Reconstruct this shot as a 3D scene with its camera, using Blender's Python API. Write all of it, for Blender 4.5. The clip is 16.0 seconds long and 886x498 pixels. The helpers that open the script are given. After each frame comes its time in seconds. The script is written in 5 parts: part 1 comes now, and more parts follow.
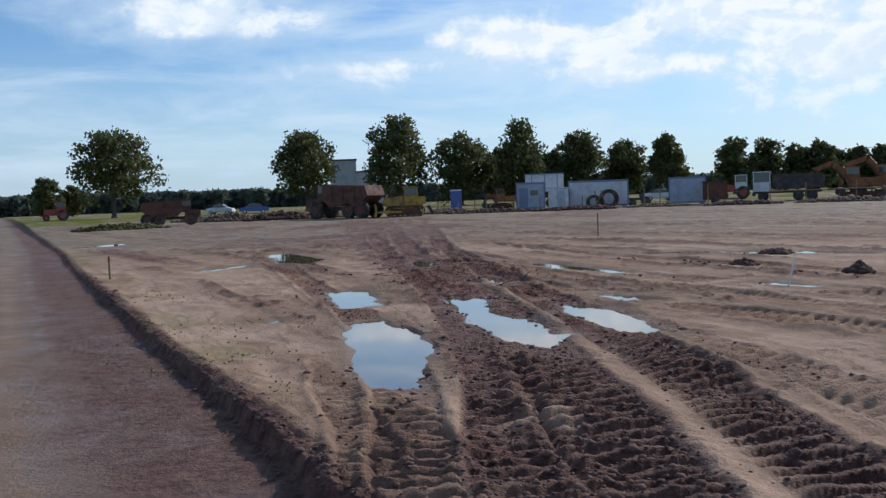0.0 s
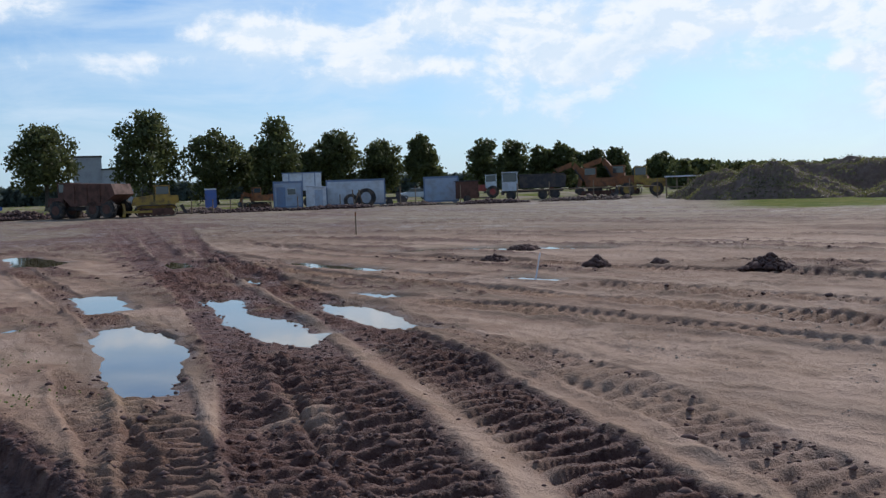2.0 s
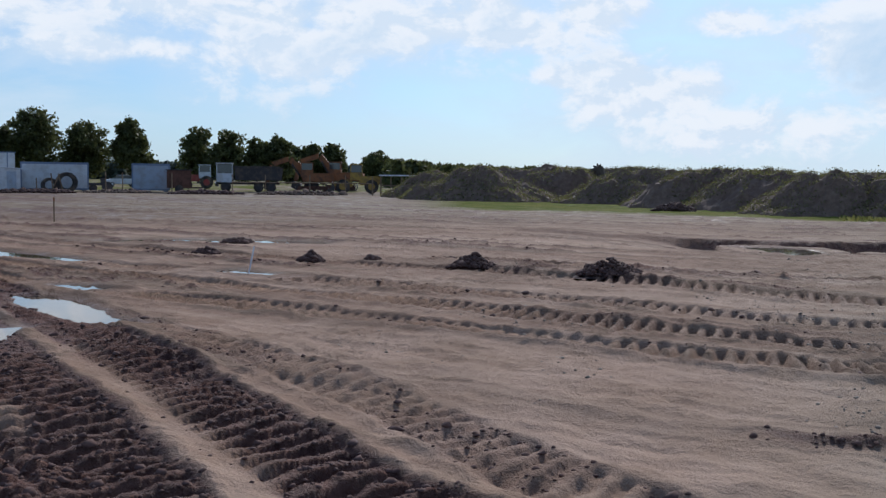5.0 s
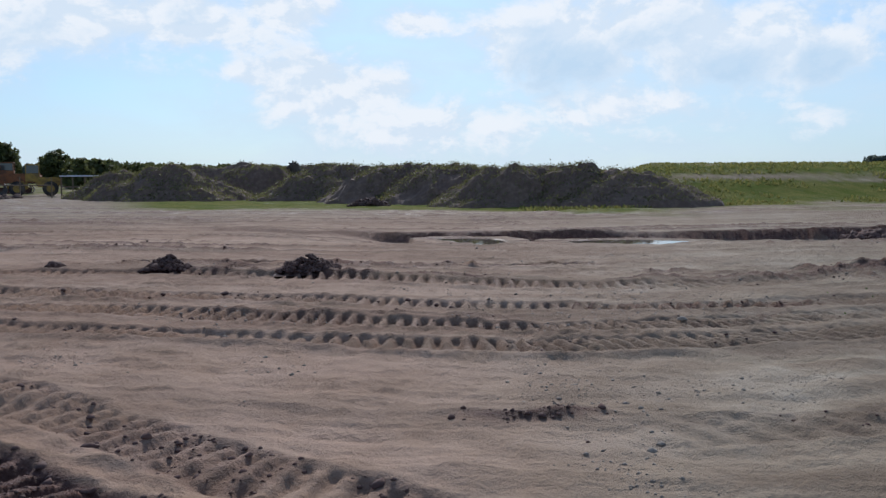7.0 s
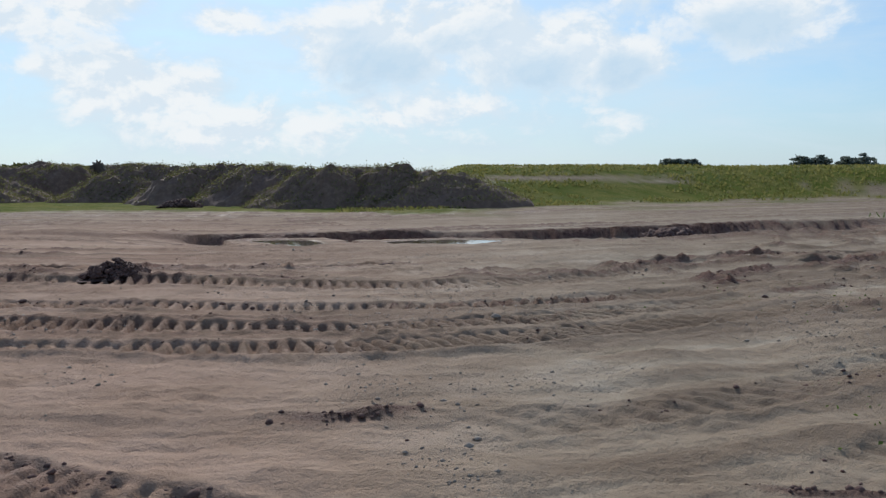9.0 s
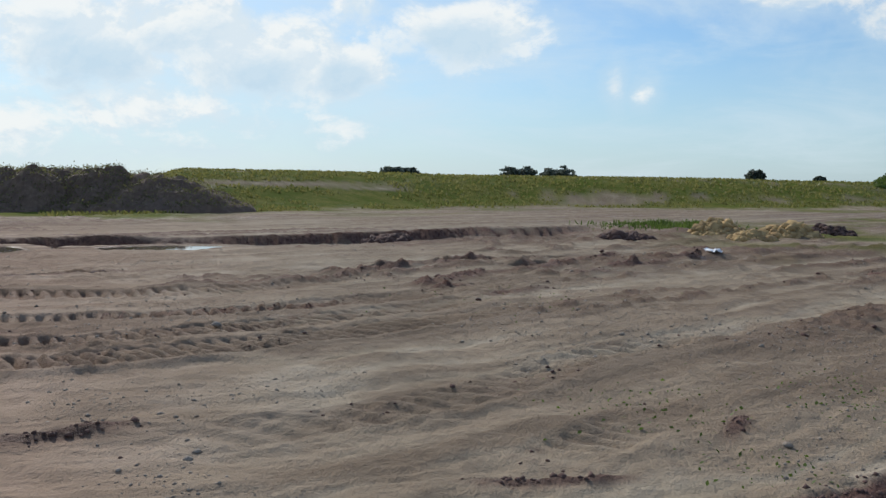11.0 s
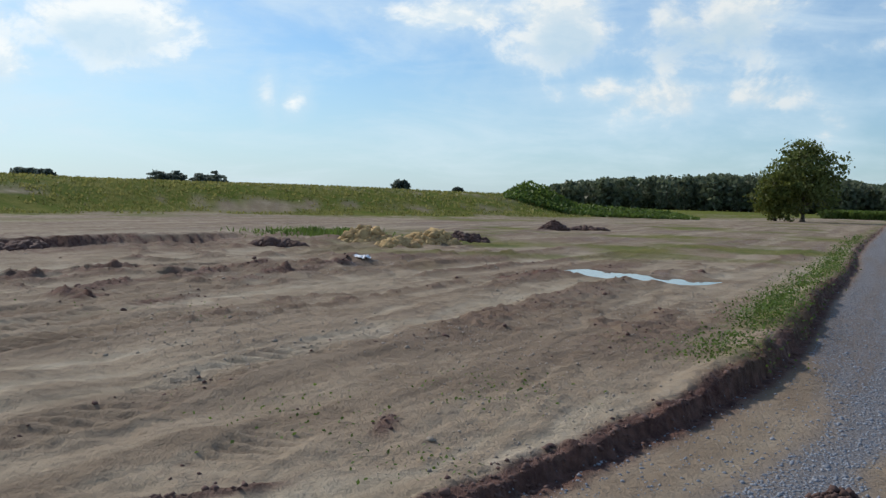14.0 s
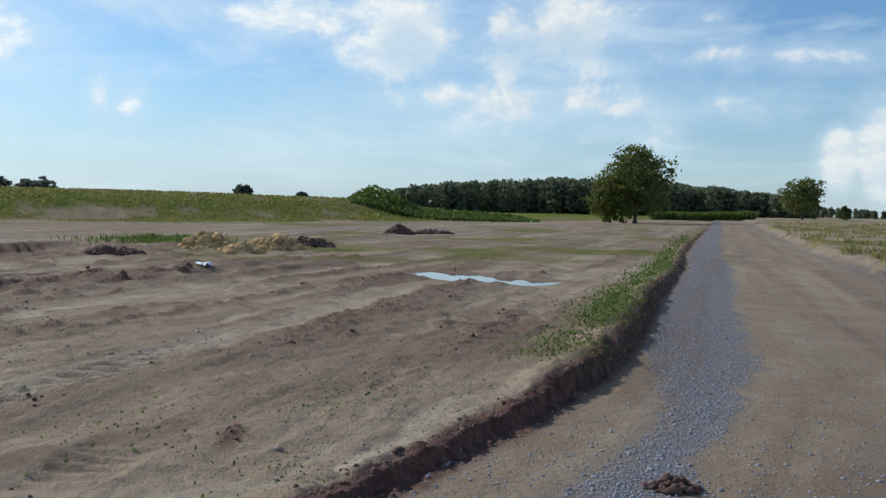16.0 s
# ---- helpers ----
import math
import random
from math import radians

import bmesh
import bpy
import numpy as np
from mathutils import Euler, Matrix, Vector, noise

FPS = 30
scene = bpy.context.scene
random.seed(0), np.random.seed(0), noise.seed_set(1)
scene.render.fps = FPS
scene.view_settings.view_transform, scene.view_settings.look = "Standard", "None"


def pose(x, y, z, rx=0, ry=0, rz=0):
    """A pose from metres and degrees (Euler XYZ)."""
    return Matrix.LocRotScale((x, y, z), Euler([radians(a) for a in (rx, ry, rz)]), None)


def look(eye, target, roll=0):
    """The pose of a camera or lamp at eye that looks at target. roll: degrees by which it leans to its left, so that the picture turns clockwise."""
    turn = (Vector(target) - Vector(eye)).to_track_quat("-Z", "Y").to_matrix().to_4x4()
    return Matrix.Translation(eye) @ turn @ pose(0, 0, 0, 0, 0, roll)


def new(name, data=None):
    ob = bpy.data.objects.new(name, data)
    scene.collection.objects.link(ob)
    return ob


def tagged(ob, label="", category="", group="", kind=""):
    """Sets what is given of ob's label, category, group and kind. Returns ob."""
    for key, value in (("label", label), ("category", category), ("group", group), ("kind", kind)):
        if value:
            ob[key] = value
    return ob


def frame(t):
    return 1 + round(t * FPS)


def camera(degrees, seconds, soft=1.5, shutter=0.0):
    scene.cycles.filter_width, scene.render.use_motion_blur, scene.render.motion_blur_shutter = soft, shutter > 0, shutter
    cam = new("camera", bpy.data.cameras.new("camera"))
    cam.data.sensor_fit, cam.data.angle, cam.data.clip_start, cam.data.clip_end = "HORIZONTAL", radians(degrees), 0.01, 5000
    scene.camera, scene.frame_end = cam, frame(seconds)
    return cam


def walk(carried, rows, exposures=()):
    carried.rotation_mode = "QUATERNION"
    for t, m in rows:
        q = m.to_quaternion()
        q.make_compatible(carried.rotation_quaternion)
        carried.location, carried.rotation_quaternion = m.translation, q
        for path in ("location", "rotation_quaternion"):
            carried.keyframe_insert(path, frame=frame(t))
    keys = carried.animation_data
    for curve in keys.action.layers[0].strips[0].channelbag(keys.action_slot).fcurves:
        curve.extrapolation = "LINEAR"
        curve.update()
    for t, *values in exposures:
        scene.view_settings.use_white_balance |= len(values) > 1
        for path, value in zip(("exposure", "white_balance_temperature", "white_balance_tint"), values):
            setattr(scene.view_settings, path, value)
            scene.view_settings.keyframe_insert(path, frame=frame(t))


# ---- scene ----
# Camera: held in the hand by somebody who stands on the road and turns to the right.
cam = camera(49.8, 16.0, soft=1.4)
TURN = (
    (0, 87.08, 2.07, -0.11),
    (0.5, 86.81, 1.87, -4.23),
    (1, 86.70, 1.79, -8.46),
    (1.5, 86.59, 2.00, -11.76),
    (2, 86.50, 2.05, -14.56),
    (2.5, 86.47, 1.79, -17.35),
    (3, 86.46, 1.43, -19.96),
    (5.5, 85.97, -0.08, -35.46),
    (6, 85.95, 0.94, -40.05),
    (6.5, 85.87, 0.86, -44.56),
    (7, 85.84, 0.42, -49.46),
    (7.5, 85.83, 0.44, -52.33),
    (8, 85.84, 0.73, -54.46),
    (10.5, 86.10, -0.80, -72.65),
    (11, 86.24, -0.68, -76.93),
    (11.5, 86.41, -0.77, -80.75),
    (12, 86.45, -0.83, -84.67),
    (12.5, 86.53, -1.36, -88.59),
    (13, 86.74, -1.67, -92.14),
    (13.5, 86.88, -1.56, -94.69),
    (14, 87.07, -1.65, -97.55),
    (14.5, 87.18, -1.46, -100.05),
    (15, 87.27, -1.30, -102.48),
    (15.5, 87.41, -1.25, -105.03),
    (16, 87.56, -1.18, -106.83),
)
walk(cam, [(t, pose(0, 0, 1.65, rx, ry, rz)) for t, rx, ry, rz in TURN],
     exposures=((0, -0.1, 6050, 11), (3, -0.18, 5950, 12), (6, -0.25, 5900, 12), (8, -0.2, 6100, 11), (10.5, -0.2, 6350, 9), (13, -0.08, 6350, 8), (16, -0.08, 6250, 8)))

# ---- light: a sun ahead and high, behind thin cloud, and a sky with cumulus ----
SUN_AZ, SUN_EL = 48.0, 33.0
lamp = bpy.data.lights.new("sun", "SUN")
lamp.energy, lamp.angle, lamp.color = 3.4, radians(0.6), (1.0, 0.93, 0.84)
sun = new("sun", lamp)
sa, se = radians(SUN_AZ), radians(SUN_EL)
sun.matrix_world = look((60 * math.sin(sa), 60 * math.cos(sa), 50), (60 * math.sin(sa) - math.sin(sa) * math.cos(se), 60 * math.cos(sa) - math.cos(sa) * math.cos(se), 50 - math.sin(se)))


class Nodes:
    """Short hand for node trees."""

    def __init__(self, tree):
        self.tree = tree
        tree.nodes.clear()

    def add(self, kind, settings=None, **links):
        node = self.tree.nodes.new(kind)
        for key, value in (settings or {}).items():
            if key == "operation":
                node.operation = value
            elif key == "blend_type":
                node.blend_type = value
            elif key == "data_type":
                node.data_type = value
            elif key == "attribute_name":
                node.attribute_name = value
            elif key == "sky_type":
                node.sky_type = value
            elif key == "noise_dimensions":
                node.noise_dimensions = value
            elif key == "feature":
                node.feature = value
            elif key == "mapping":
                node.wave_type = value
        for key, value in links.items():
            self.put(node, key, value)
        return node

    def put(self, node, key, value):
        name = key.replace("_", " ")
        sock = node.inputs[int(key[1:])] if key[0] == "i" and key[1:].isdigit() else node.inputs[name]
        if isinstance(value, bpy.types.NodeSocket):
            self.tree.links.new(value, sock)
        else:
            sock.default_value = value

    def math(self, op, a, b=0.0, c=0.0):
        n = self.add("ShaderNodeMath", {"operation": op}, i0=a, i1=b, i2=c)
        return n.outputs[0]

    def ramp(self, value, lo, hi, a=0.0, b=1.0):
        n = self.add("ShaderNodeMapRange", None, i0=value, i1=lo, i2=hi, i3=a, i4=b)
        n.interpolation_type = "SMOOTHSTEP"
        return n.outputs[0]

    def mix(self, fac, a, b, kind="MIX"):
        n = self.tree.nodes.new("ShaderNodeMixRGB")
        n.blend_type = kind
        self.put(n, "i0", fac)
        self.put(n, "i1", a)
        self.put(n, "i2", b)
        return n.outputs[0]

    def noise(self, vector, scale, detail=4.0, rough=0.55, distortion=0.0):
        n = self.add("ShaderNodeTexNoise", None, Scale=scale, Detail=detail, Roughness=rough, Distortion=distortion)
        if vector is not None:
            self.put(n, "Vector", vector)
        return n.outputs[0]


world = bpy.data.worlds.new("World")
scene.world = world
world.use_nodes = True
N = Nodes(world.node_tree)
way = N.add("ShaderNodeTexCoord").outputs["Generated"]
sky = N.add("ShaderNodeTexSky", {"sky_type": "NISHITA"})
sky.sun_disc, sky.sun_elevation, sky.sun_rotation = False, se, sa
sky.air_density, sky.dust_density, sky.ozone_density = 1.0, 0.6, 3.0
xyz = N.add("ShaderNodeSeparateXYZ", None, Vector=way)
turn = N.math("MULTIPLY", N.math("ARCTAN2", xyz.outputs[0], xyz.outputs[1]), 57.2958)
tilt = N.math("MULTIPLY", N.math("ARCSINE", xyz.outputs[2]), 57.2958)
spot = N.add("ShaderNodeCombineXYZ", None, X=N.math("MULTIPLY", turn, 0.05), Y=N.math("MULTIPLY", tilt, 0.10), Z=0.7).outputs[0]
wisps = N.noise(N.add("ShaderNodeVectorMath", {"operation": "MULTIPLY"}, i0=spot, i1=(1.0, 2.2, 1.0)).outputs[0], 1.6, 8.0, 0.62, 0.5)


def bank(az, el, wide, high, gain):
    """A bank of cloud, or a gap, in one quarter of the sky."""
    a = N.math("DIVIDE", N.math("SUBTRACT", turn, az), wide)
    e = N.math("DIVIDE", N.math("SUBTRACT", tilt, el), high)
    d = N.math("SQRT", N.math("ADD", N.math("MULTIPLY", a, a), N.math("MULTIPLY", e, e)))
    return N.ramp(d, 0.0, 1.0, gain, 0.0)


cover = None
for args in ((-13, 10.5, 11, 3.0, 0.11), (6, 7.4, 20, 2.6, 0.13), (20, 9.5, 14, 4.0, 0.12), (31, 9.5, 17, 3.0, 0.14), (27, 5.4, 9, 2.0, -0.14), (44, 4.6, 12, 3.8, 0.14),
             (60, 6.0, 22, 6.0, 0.12), (93, 6, 15, 4.5, -0.10), (112, 10.0, 9, 4.6, -0.04), (109, 4.8, 9, 2.4, 0.03), (127, 8, 12, 7.0, -0.20), (50, 30, 70, 22, 0.10), (-20, 5, 12, 4, 0.06)):
    b = bank(*args)
    cover = b if cover is None else N.math("ADD", cover, b)
thin = N.math("MULTIPLY", N.ramp(N.math("ADD", wisps, N.math("MULTIPLY", cover, 0.8)), 0.38, 0.78), 0.6)
# single cumulus clouds: azimuth, height, half width, half height, solidity, greyness of the underside
heads, bellies = None, None
for az, el, wide, high, solid, grey in (
        (-13.1, 10.9, 6.0, 1.3, 0.75, 0.0), (-2.0, 8.0, 5.5, 0.8, 0.6, 0.0), (5.5, 9.2, 8.0, 1.3, 0.75, 0.0), (15.0, 9.8, 6.0, 1.7, 0.8, 0.2), (12.5, 7.3, 6.0, 0.8, 0.6, 0.0), (21.5, 8.2, 5.0, 3.2, 0.9, 0.2),
        (26.5, 9.2, 5.0, 2.2, 0.9, 0.3), (33.5, 9.0, 7.0, 2.3, 0.95, 0.3), (40.5, 9.8, 4.0, 1.4, 0.8, 0.0), (39.5, 6.2, 4.0, 1.0, 0.6, 0.0), (44.0, 5.4, 7.0, 2.3, 0.75, 0.0), (47.6, 9.2, 2.6, 1.1, 0.8, 0.0),
        (51.0, 3.6, 6.0, 2.4, 0.7, 0.0), (55.9, 7.5, 6.0, 3.3, 1.0, 0.9), (60.0, 4.3, 9.0, 2.0, 0.6, 0.0), (61.5, 8.8, 4.5, 2.4, 0.95, 0.5), (66.0, 7.1, 6.0, 3.1, 1.0, 0.8), (71.0, 6.9, 3.2, 2.1, 0.95, 0.9), (77.0, 9.4, 6.5, 2.4, 0.95, 0.8),
        (87.0, 5.8, 0.8, 1.25, 0.9, 0.2), (88.5, 5.5, 0.9, 0.8, 0.8, 0.2), (97.0, 10.8, 5.0, 0.9, 0.6, 0.0), (104.6, 10.3, 3.4, 2.6, 0.85, 0.9), (112.5, 10.2, 6.5, 2.0, 0.55, 0.9), (108.8, 6.0, 5.0, 1.1, 0.4, 0.3),
        (106.6, 6.5, 1.6, 1.2, 0.8, 0.3), (114.5, 6.3, 5.0, 0.7, 0.3, 0.2), (119.2, 4.3, 1.3, 1.0, 0.5, 0.0), (129.3, 3.2, 1.0, 1.6, 1.1, 0.1), (132.3, 3.7, 2.3, 2.5, 1.2, 0.2), (126.0, 9.0, 4.0, 0.4, 0.25, 0.0),
        (40.0, 16.0, 16.0, 3.0, 0.8, 0.3), (75.0, 17.0, 12.0, 3.5, 0.8, 0.5), (5.0, 16.0, 14.0, 2.0, 0.6, 0.1)):
    a = N.math("DIVIDE", N.math("SUBTRACT", turn, az), wide)
    e = N.math("DIVIDE", N.math("SUBTRACT", tilt, el), high)
    d = N.math("SQRT", N.math("ADD", N.math("MULTIPLY", a, a), N.math("MULTIPLY", e, e)))
    v = N.math("MULTIPLY", N.math("SUBTRACT", 1.0, d), solid)
    heads = v if heads is None else N.math("MAXIMUM", heads, v)
    if grey:
        e = N.math("ADD", e, 0.35)
        d = N.math("SQRT", N.math("ADD", N.math("MULTIPLY", a, a), N.math("MULTIPLY", e, e)))
        v = N.math("MULTIPLY", N.math("SUBTRACT", 0.85, d), grey)
        bellies = v if bellies is None else N.math("MAXIMUM", bellies, v)
billow = N.add("ShaderNodeCombineXYZ", None, X=N.math("MULTIPLY", turn, 0.11), Y=N.math("MULTIPLY", tilt, 0.16), Z=2.3).outputs[0]
billow_sunward = N.add("ShaderNodeCombineXYZ", None, X=N.math("MULTIPLY", N.math("ADD", turn, -0.5), 0.11), Y=N.math("MULTIPLY", N.math("ADD", tilt, 0.6), 0.16), Z=2.3).outputs[0]
puffs, puffs_sunward = N.noise(billow, 1.9, 9.0, 0.6, 0.2), N.noise(billow_sunward, 1.9, 9.0, 0.6, 0.2)
ragged = N.math("MULTIPLY", N.math("SUBTRACT", puffs, 0.5), 2.9)
dense = N.ramp(N.math("ADD", heads, ragged), -0.12, 0.5)
halo = N.ramp(N.math("ADD", heads, N.math("MULTIPLY", ragged, 0.7)), -0.9, 0.3, 0.0, 0.45)
lit = N.ramp(N.math("SUBTRACT", puffs, puffs_sunward), -0.06, 0.06)
cloud = N.mix(lit, (8.3, 9.2, 9.8, 1), (10.4, 10.5, 10.3, 1))
cloud = N.mix(N.ramp(N.math("ADD", bellies, N.math("MULTIPLY", ragged, 0.6)), 0.12, 0.6, 0.0, 0.75), cloud, (5.9, 7.8, 9.3, 1))
cloud = N.mix(1.0, cloud, N.ramp(turn, 85.0, 115.0, 1.0, 0.86), "MULTIPLY")
deep = N.mix(1.0, sky.outputs[0], (0.84, 1.06, 1.24, 1), "MULTIPLY")
haze = N.math("MULTIPLY", N.ramp(tilt, -1.0, 11.0, 0.68, 0.03), N.ramp(turn, 75.0, 125.0, 1.0, 0.62))
glow = bank(SUN_AZ, 26, 62, 30, 0.28)
veiled = N.mix(haze, deep, (5.8, 7.3, 8.6, 1))
veiled = N.mix(glow, veiled, (8.0, 9.2, 9.9, 1))
veiled = N.mix(thin, veiled, (7.9, 9.0, 9.7, 1))
veiled = N.mix(halo, veiled, (7.0, 8.4, 9.4, 1))
N.add("ShaderNodeOutputWorld", None, Surface=N.add("ShaderNodeBackground", None, Color=N.mix(N.math("MULTIPLY", dense, 0.92), veiled, cloud), Strength=0.1).outputs[0])

# ---- materials ----


def material(name, build):
    m = bpy.data.materials.new(name)
    m.use_nodes = True
    n = Nodes(m.node_tree)
    shader = build(n)
    n.add("ShaderNodeOutputMaterial", None, Surface=shader)
    return m


def surface(n, color, rough, bump=None, strength=0.3, distance=0.02, metal=0.0, spec=0.5):
    s = n.add("ShaderNodeBsdfPrincipled", None, Roughness=rough, Metallic=metal)
    n.put(s, "Specular IOR Level", spec)
    n.put(s, "Base Color", color)
    if bump is not None:
        b = n.add("ShaderNodeBump", None, Strength=strength, Distance=distance, Height=bump)
        n.put(s, "Normal", b.outputs[0])
    return s.outputs[0]


def rgb(*c):
    return (*c, 1.0)


def earth(n):
    place = n.add("ShaderNodeTexCoord").outputs["Object"]
    mask = {k: n.add("ShaderNodeAttribute", {"attribute_name": k}).outputs["Fac"] for k in ("mud", "pale", "grass", "gravel", "track", "damp")}
    big, mid, fine, grit = n.noise(place, 0.12, 4), n.noise(place, 0.9, 5, 0.6), n.noise(place, 7.0, 6, 0.65), n.noise(place, 45.0, 3, 0.7)
    soil = n.mix(n.ramp(mid, 0.3, 0.7), rgb(0.245, 0.180, 0.120), rgb(0.385, 0.305, 0.212))
    soil = n.mix(n.ramp(big, 0.35, 0.7), soil, rgb(0.305, 0.228, 0.155))
    soil = n.mix(n.math("MULTIPLY", n.ramp(fine, 0.45, 0.75), 0.45), soil, rgb(0.135, 0.092, 0.066))
    pale = n.mix(n.ramp(mid, 0.3, 0.7), rgb(0.37, 0.30, 0.205), rgb(0.48, 0.405, 0.305))
    soil = n.mix(n.math("MULTIPLY", mask["pale"], n.ramp(fine, 0.15, 0.6, 0.5, 1.0)), soil, pale)
    stones = n.mix(n.ramp(grit, 0.35, 0.7), rgb(0.10, 0.103, 0.115), rgb(0.30, 0.31, 0.34))
    soil = n.mix(mask["gravel"], soil, stones)
    mud = n.mix(n.ramp(fine, 0.3, 0.7), rgb(0.078, 0.034, 0.027), rgb(0.220, 0.112, 0.082))
    soil = n.mix(mask["track"], soil, n.mix(1.0, soil, rgb(1.06, 0.88, 0.86), "MULTIPLY"))
    # damp soil, and the shade painted between the lugs of the tracks
    soil = n.mix(n.math("MULTIPLY", mask["damp"], 0.62), soil, rgb(0.150, 0.100, 0.064))
    # mud, which also paints shade on ridges, cut face and bank
    soil = n.mix(mask["mud"], soil, mud)
    green = n.mix(n.ramp(n.noise(place, 0.35, 6, 0.7), 0.35, 0.68), rgb(0.10, 0.125, 0.02), rgb(0.20, 0.18, 0.05))
    green = n.mix(n.ramp(fine, 0.4, 0.7, 0.0, 0.6), green, rgb(0.07, 0.10, 0.015))
    soil = n.mix(mask["grass"], soil, green)
    wet = n.math("MAXIMUM", n.math("MULTIPLY", mask["mud"], 0.55), n.ramp(mask["damp"], 0.86, 1.0))
    rough = n.math("SUBTRACT", 0.95, n.math("MULTIPLY", wet, n.ramp(mid, 0.35, 0.7, 0.15, 0.5)))
    crumbs = n.noise(place, 18.0, 5, 0.7)
    relief = n.math("ADD", n.math("MULTIPLY", fine, 0.6), n.math("ADD", n.math("MULTIPLY", grit, 0.25), n.math("MULTIPLY", crumbs, n.math("ADD", 0.35, mask["mud"]))))
    return surface(n, soil, rough, relief, 1.0, 0.06, spec=n.math("SUBTRACT", 0.22, n.math("MULTIPLY", mask["grass"], 0.2)))


def water(n):
    place = n.add("ShaderNodeTexCoord").outputs["Object"]
    c = n.mix(n.ramp(n.noise(place, 1.5, 3), 0.35, 0.7), rgb(0.10, 0.075, 0.05), rgb(0.16, 0.125, 0.09))
    s = surface(n, c, 0.03, n.noise(place, 5.0, 2), 0.02, 0.01, spec=0.6)
    return s


def foliage(dark, light, scale=0.5, glow=0.42):
    def build(n):
        place = n.add("ShaderNodeTexCoord").outputs["Object"]
        one = n.add("ShaderNodeNewGeometry").outputs["Random Per Island"]
        c = n.mix(one, rgb(*dark), rgb(*light))
        c = n.mix(n.ramp(n.noise(place, scale, 3), 0.4, 0.7, 0.0, 0.6), c, rgb(*light))
        s = n.add("ShaderNodeBsdfPrincipled", None, Roughness=0.55)
        s.inputs["Specular IOR Level"].default_value = 0.25
        n.put(s, "Base Color", c)
        t = n.add("ShaderNodeBsdfTranslucent", None, Color=c)
        return n.add("ShaderNodeMixShader", None, i0=glow, i1=s.outputs[0], i2=t.outputs[0]).outputs[0]
    return build


def worn(base, dirt, rough=0.5, metal=0.0, amount=0.5, scale=1.6):
    """Paint or metal with dust, stains and scuffs."""
    def build(n):
        place = n.add("ShaderNodeTexCoord").outputs["Object"]
        a, b = n.noise(place, scale, 5, 0.65), n.noise(place, scale * 11, 4, 0.7)
        mask = n.math("MULTIPLY", n.ramp(n.math("ADD", n.math("MULTIPLY", a, 0.7), n.math("MULTIPLY", b, 0.3)), 0.42, 0.64), amount)
        c = n.mix(mask, rgb(*base), rgb(*dirt))
        r = n.math("ADD", rough, n.math("MULTIPLY", mask, 0.35))
        return surface(n, c, r, b, 0.15, 0.01, metal)
    return build


def bark(n):
    place = n.add("ShaderNodeTexCoord").outputs["Object"]
    stretched = n.add("ShaderNodeVectorMath", {"operation": "MULTIPLY"}, i0=place, i1=(6, 6, 1.2)).outputs[0]
    v = n.noise(stretched, 1.5, 6, 0.65)
    return surface(n, n.mix(v, rgb(0.04, 0.03, 0.022), rgb(0.15, 0.12, 0.09)), 0.9, v, 0.8, 0.05)


def glass(n):
    return surface(n, rgb(0.03, 0.04, 0.045), 0.06, spec=0.8)


DUST = (0.23, 0.17, 0.12)
EARTH = material("earth", earth)
WATER = material("puddle water", water)
LEAF = material("avenue leaves", foliage((0.055, 0.064, 0.024), (0.140, 0.150, 0.055)))
# the pale blue of distant haze is mixed into this leaf colour
HAZED_LEAF = material("far leaves with haze in the colour", foliage((0.08, 0.10, 0.085), (0.14, 0.165, 0.13), 0.2))
LEAF_GREEN = material("roadside leaves", foliage((0.075, 0.10, 0.028), (0.19, 0.215, 0.065)))
# yellower leaf colour that stands for sunlight on the low bush
LEAF_SUNNY = material("yellowish sunlit leaves", foliage((0.07, 0.095, 0.018), (0.17, 0.18, 0.04)))
PINE = material("pine needles", foliage((0.085, 0.112, 0.075), (0.195, 0.22, 0.13), 0.2))
WEED = material("weeds", foliage((0.06, 0.10, 0.018), (0.15, 0.21, 0.045), 1.5))
SCRUB = material("scrub leaves", foliage((0.085, 0.082, 0.036), (0.225, 0.215, 0.080), 0.4, 0.5))
BARK = material("bark", bark)
CLOD = material("dark clods", worn((0.080, 0.042, 0.034), (0.17, 0.10, 0.078), 0.85, 0, 0.8, 6))
TOPSOIL = material("dark topsoil", worn((0.145, 0.092, 0.068), (0.24, 0.165, 0.118), 0.9, 0, 0.8, 3))
CRUMB = material("mud crumbs", worn((0.10, 0.052, 0.042), (0.19, 0.11, 0.085), 0.85, 0, 0.8, 6))
CLAY = material("ochre clay", worn((0.50, 0.34, 0.15), (0.30, 0.19, 0.09), 0.9, 0, 0.9, 3))
STONE = material("pebbles", worn((0.36, 0.30, 0.24), (0.19, 0.145, 0.11), 0.85, 0, 0.9, 5))
WHITE = material("white sheet metal", worn((0.62, 0.64, 0.66), DUST, 0.45, 0, 0.35))
BLUEGREY = material("blue-grey sheet metal", worn((0.16, 0.22, 0.33), DUST, 0.45, 0, 0.35))
PALEBLUE = material("pale blue sheet metal", worn((0.38, 0.44, 0.52), DUST, 0.45, 0, 0.4))
YELLOW = material("machine yellow", worn((0.42, 0.25, 0.03), (0.12, 0.08, 0.05), 0.5, 0, 0.9))
ORANGE = material("machine orange", worn((0.28, 0.10, 0.03), (0.11, 0.06, 0.04), 0.6, 0, 0.9))
RUST = material("rusty brown steel", worn((0.13, 0.055, 0.035), (0.06, 0.035, 0.025), 0.7, 0.1, 0.8))
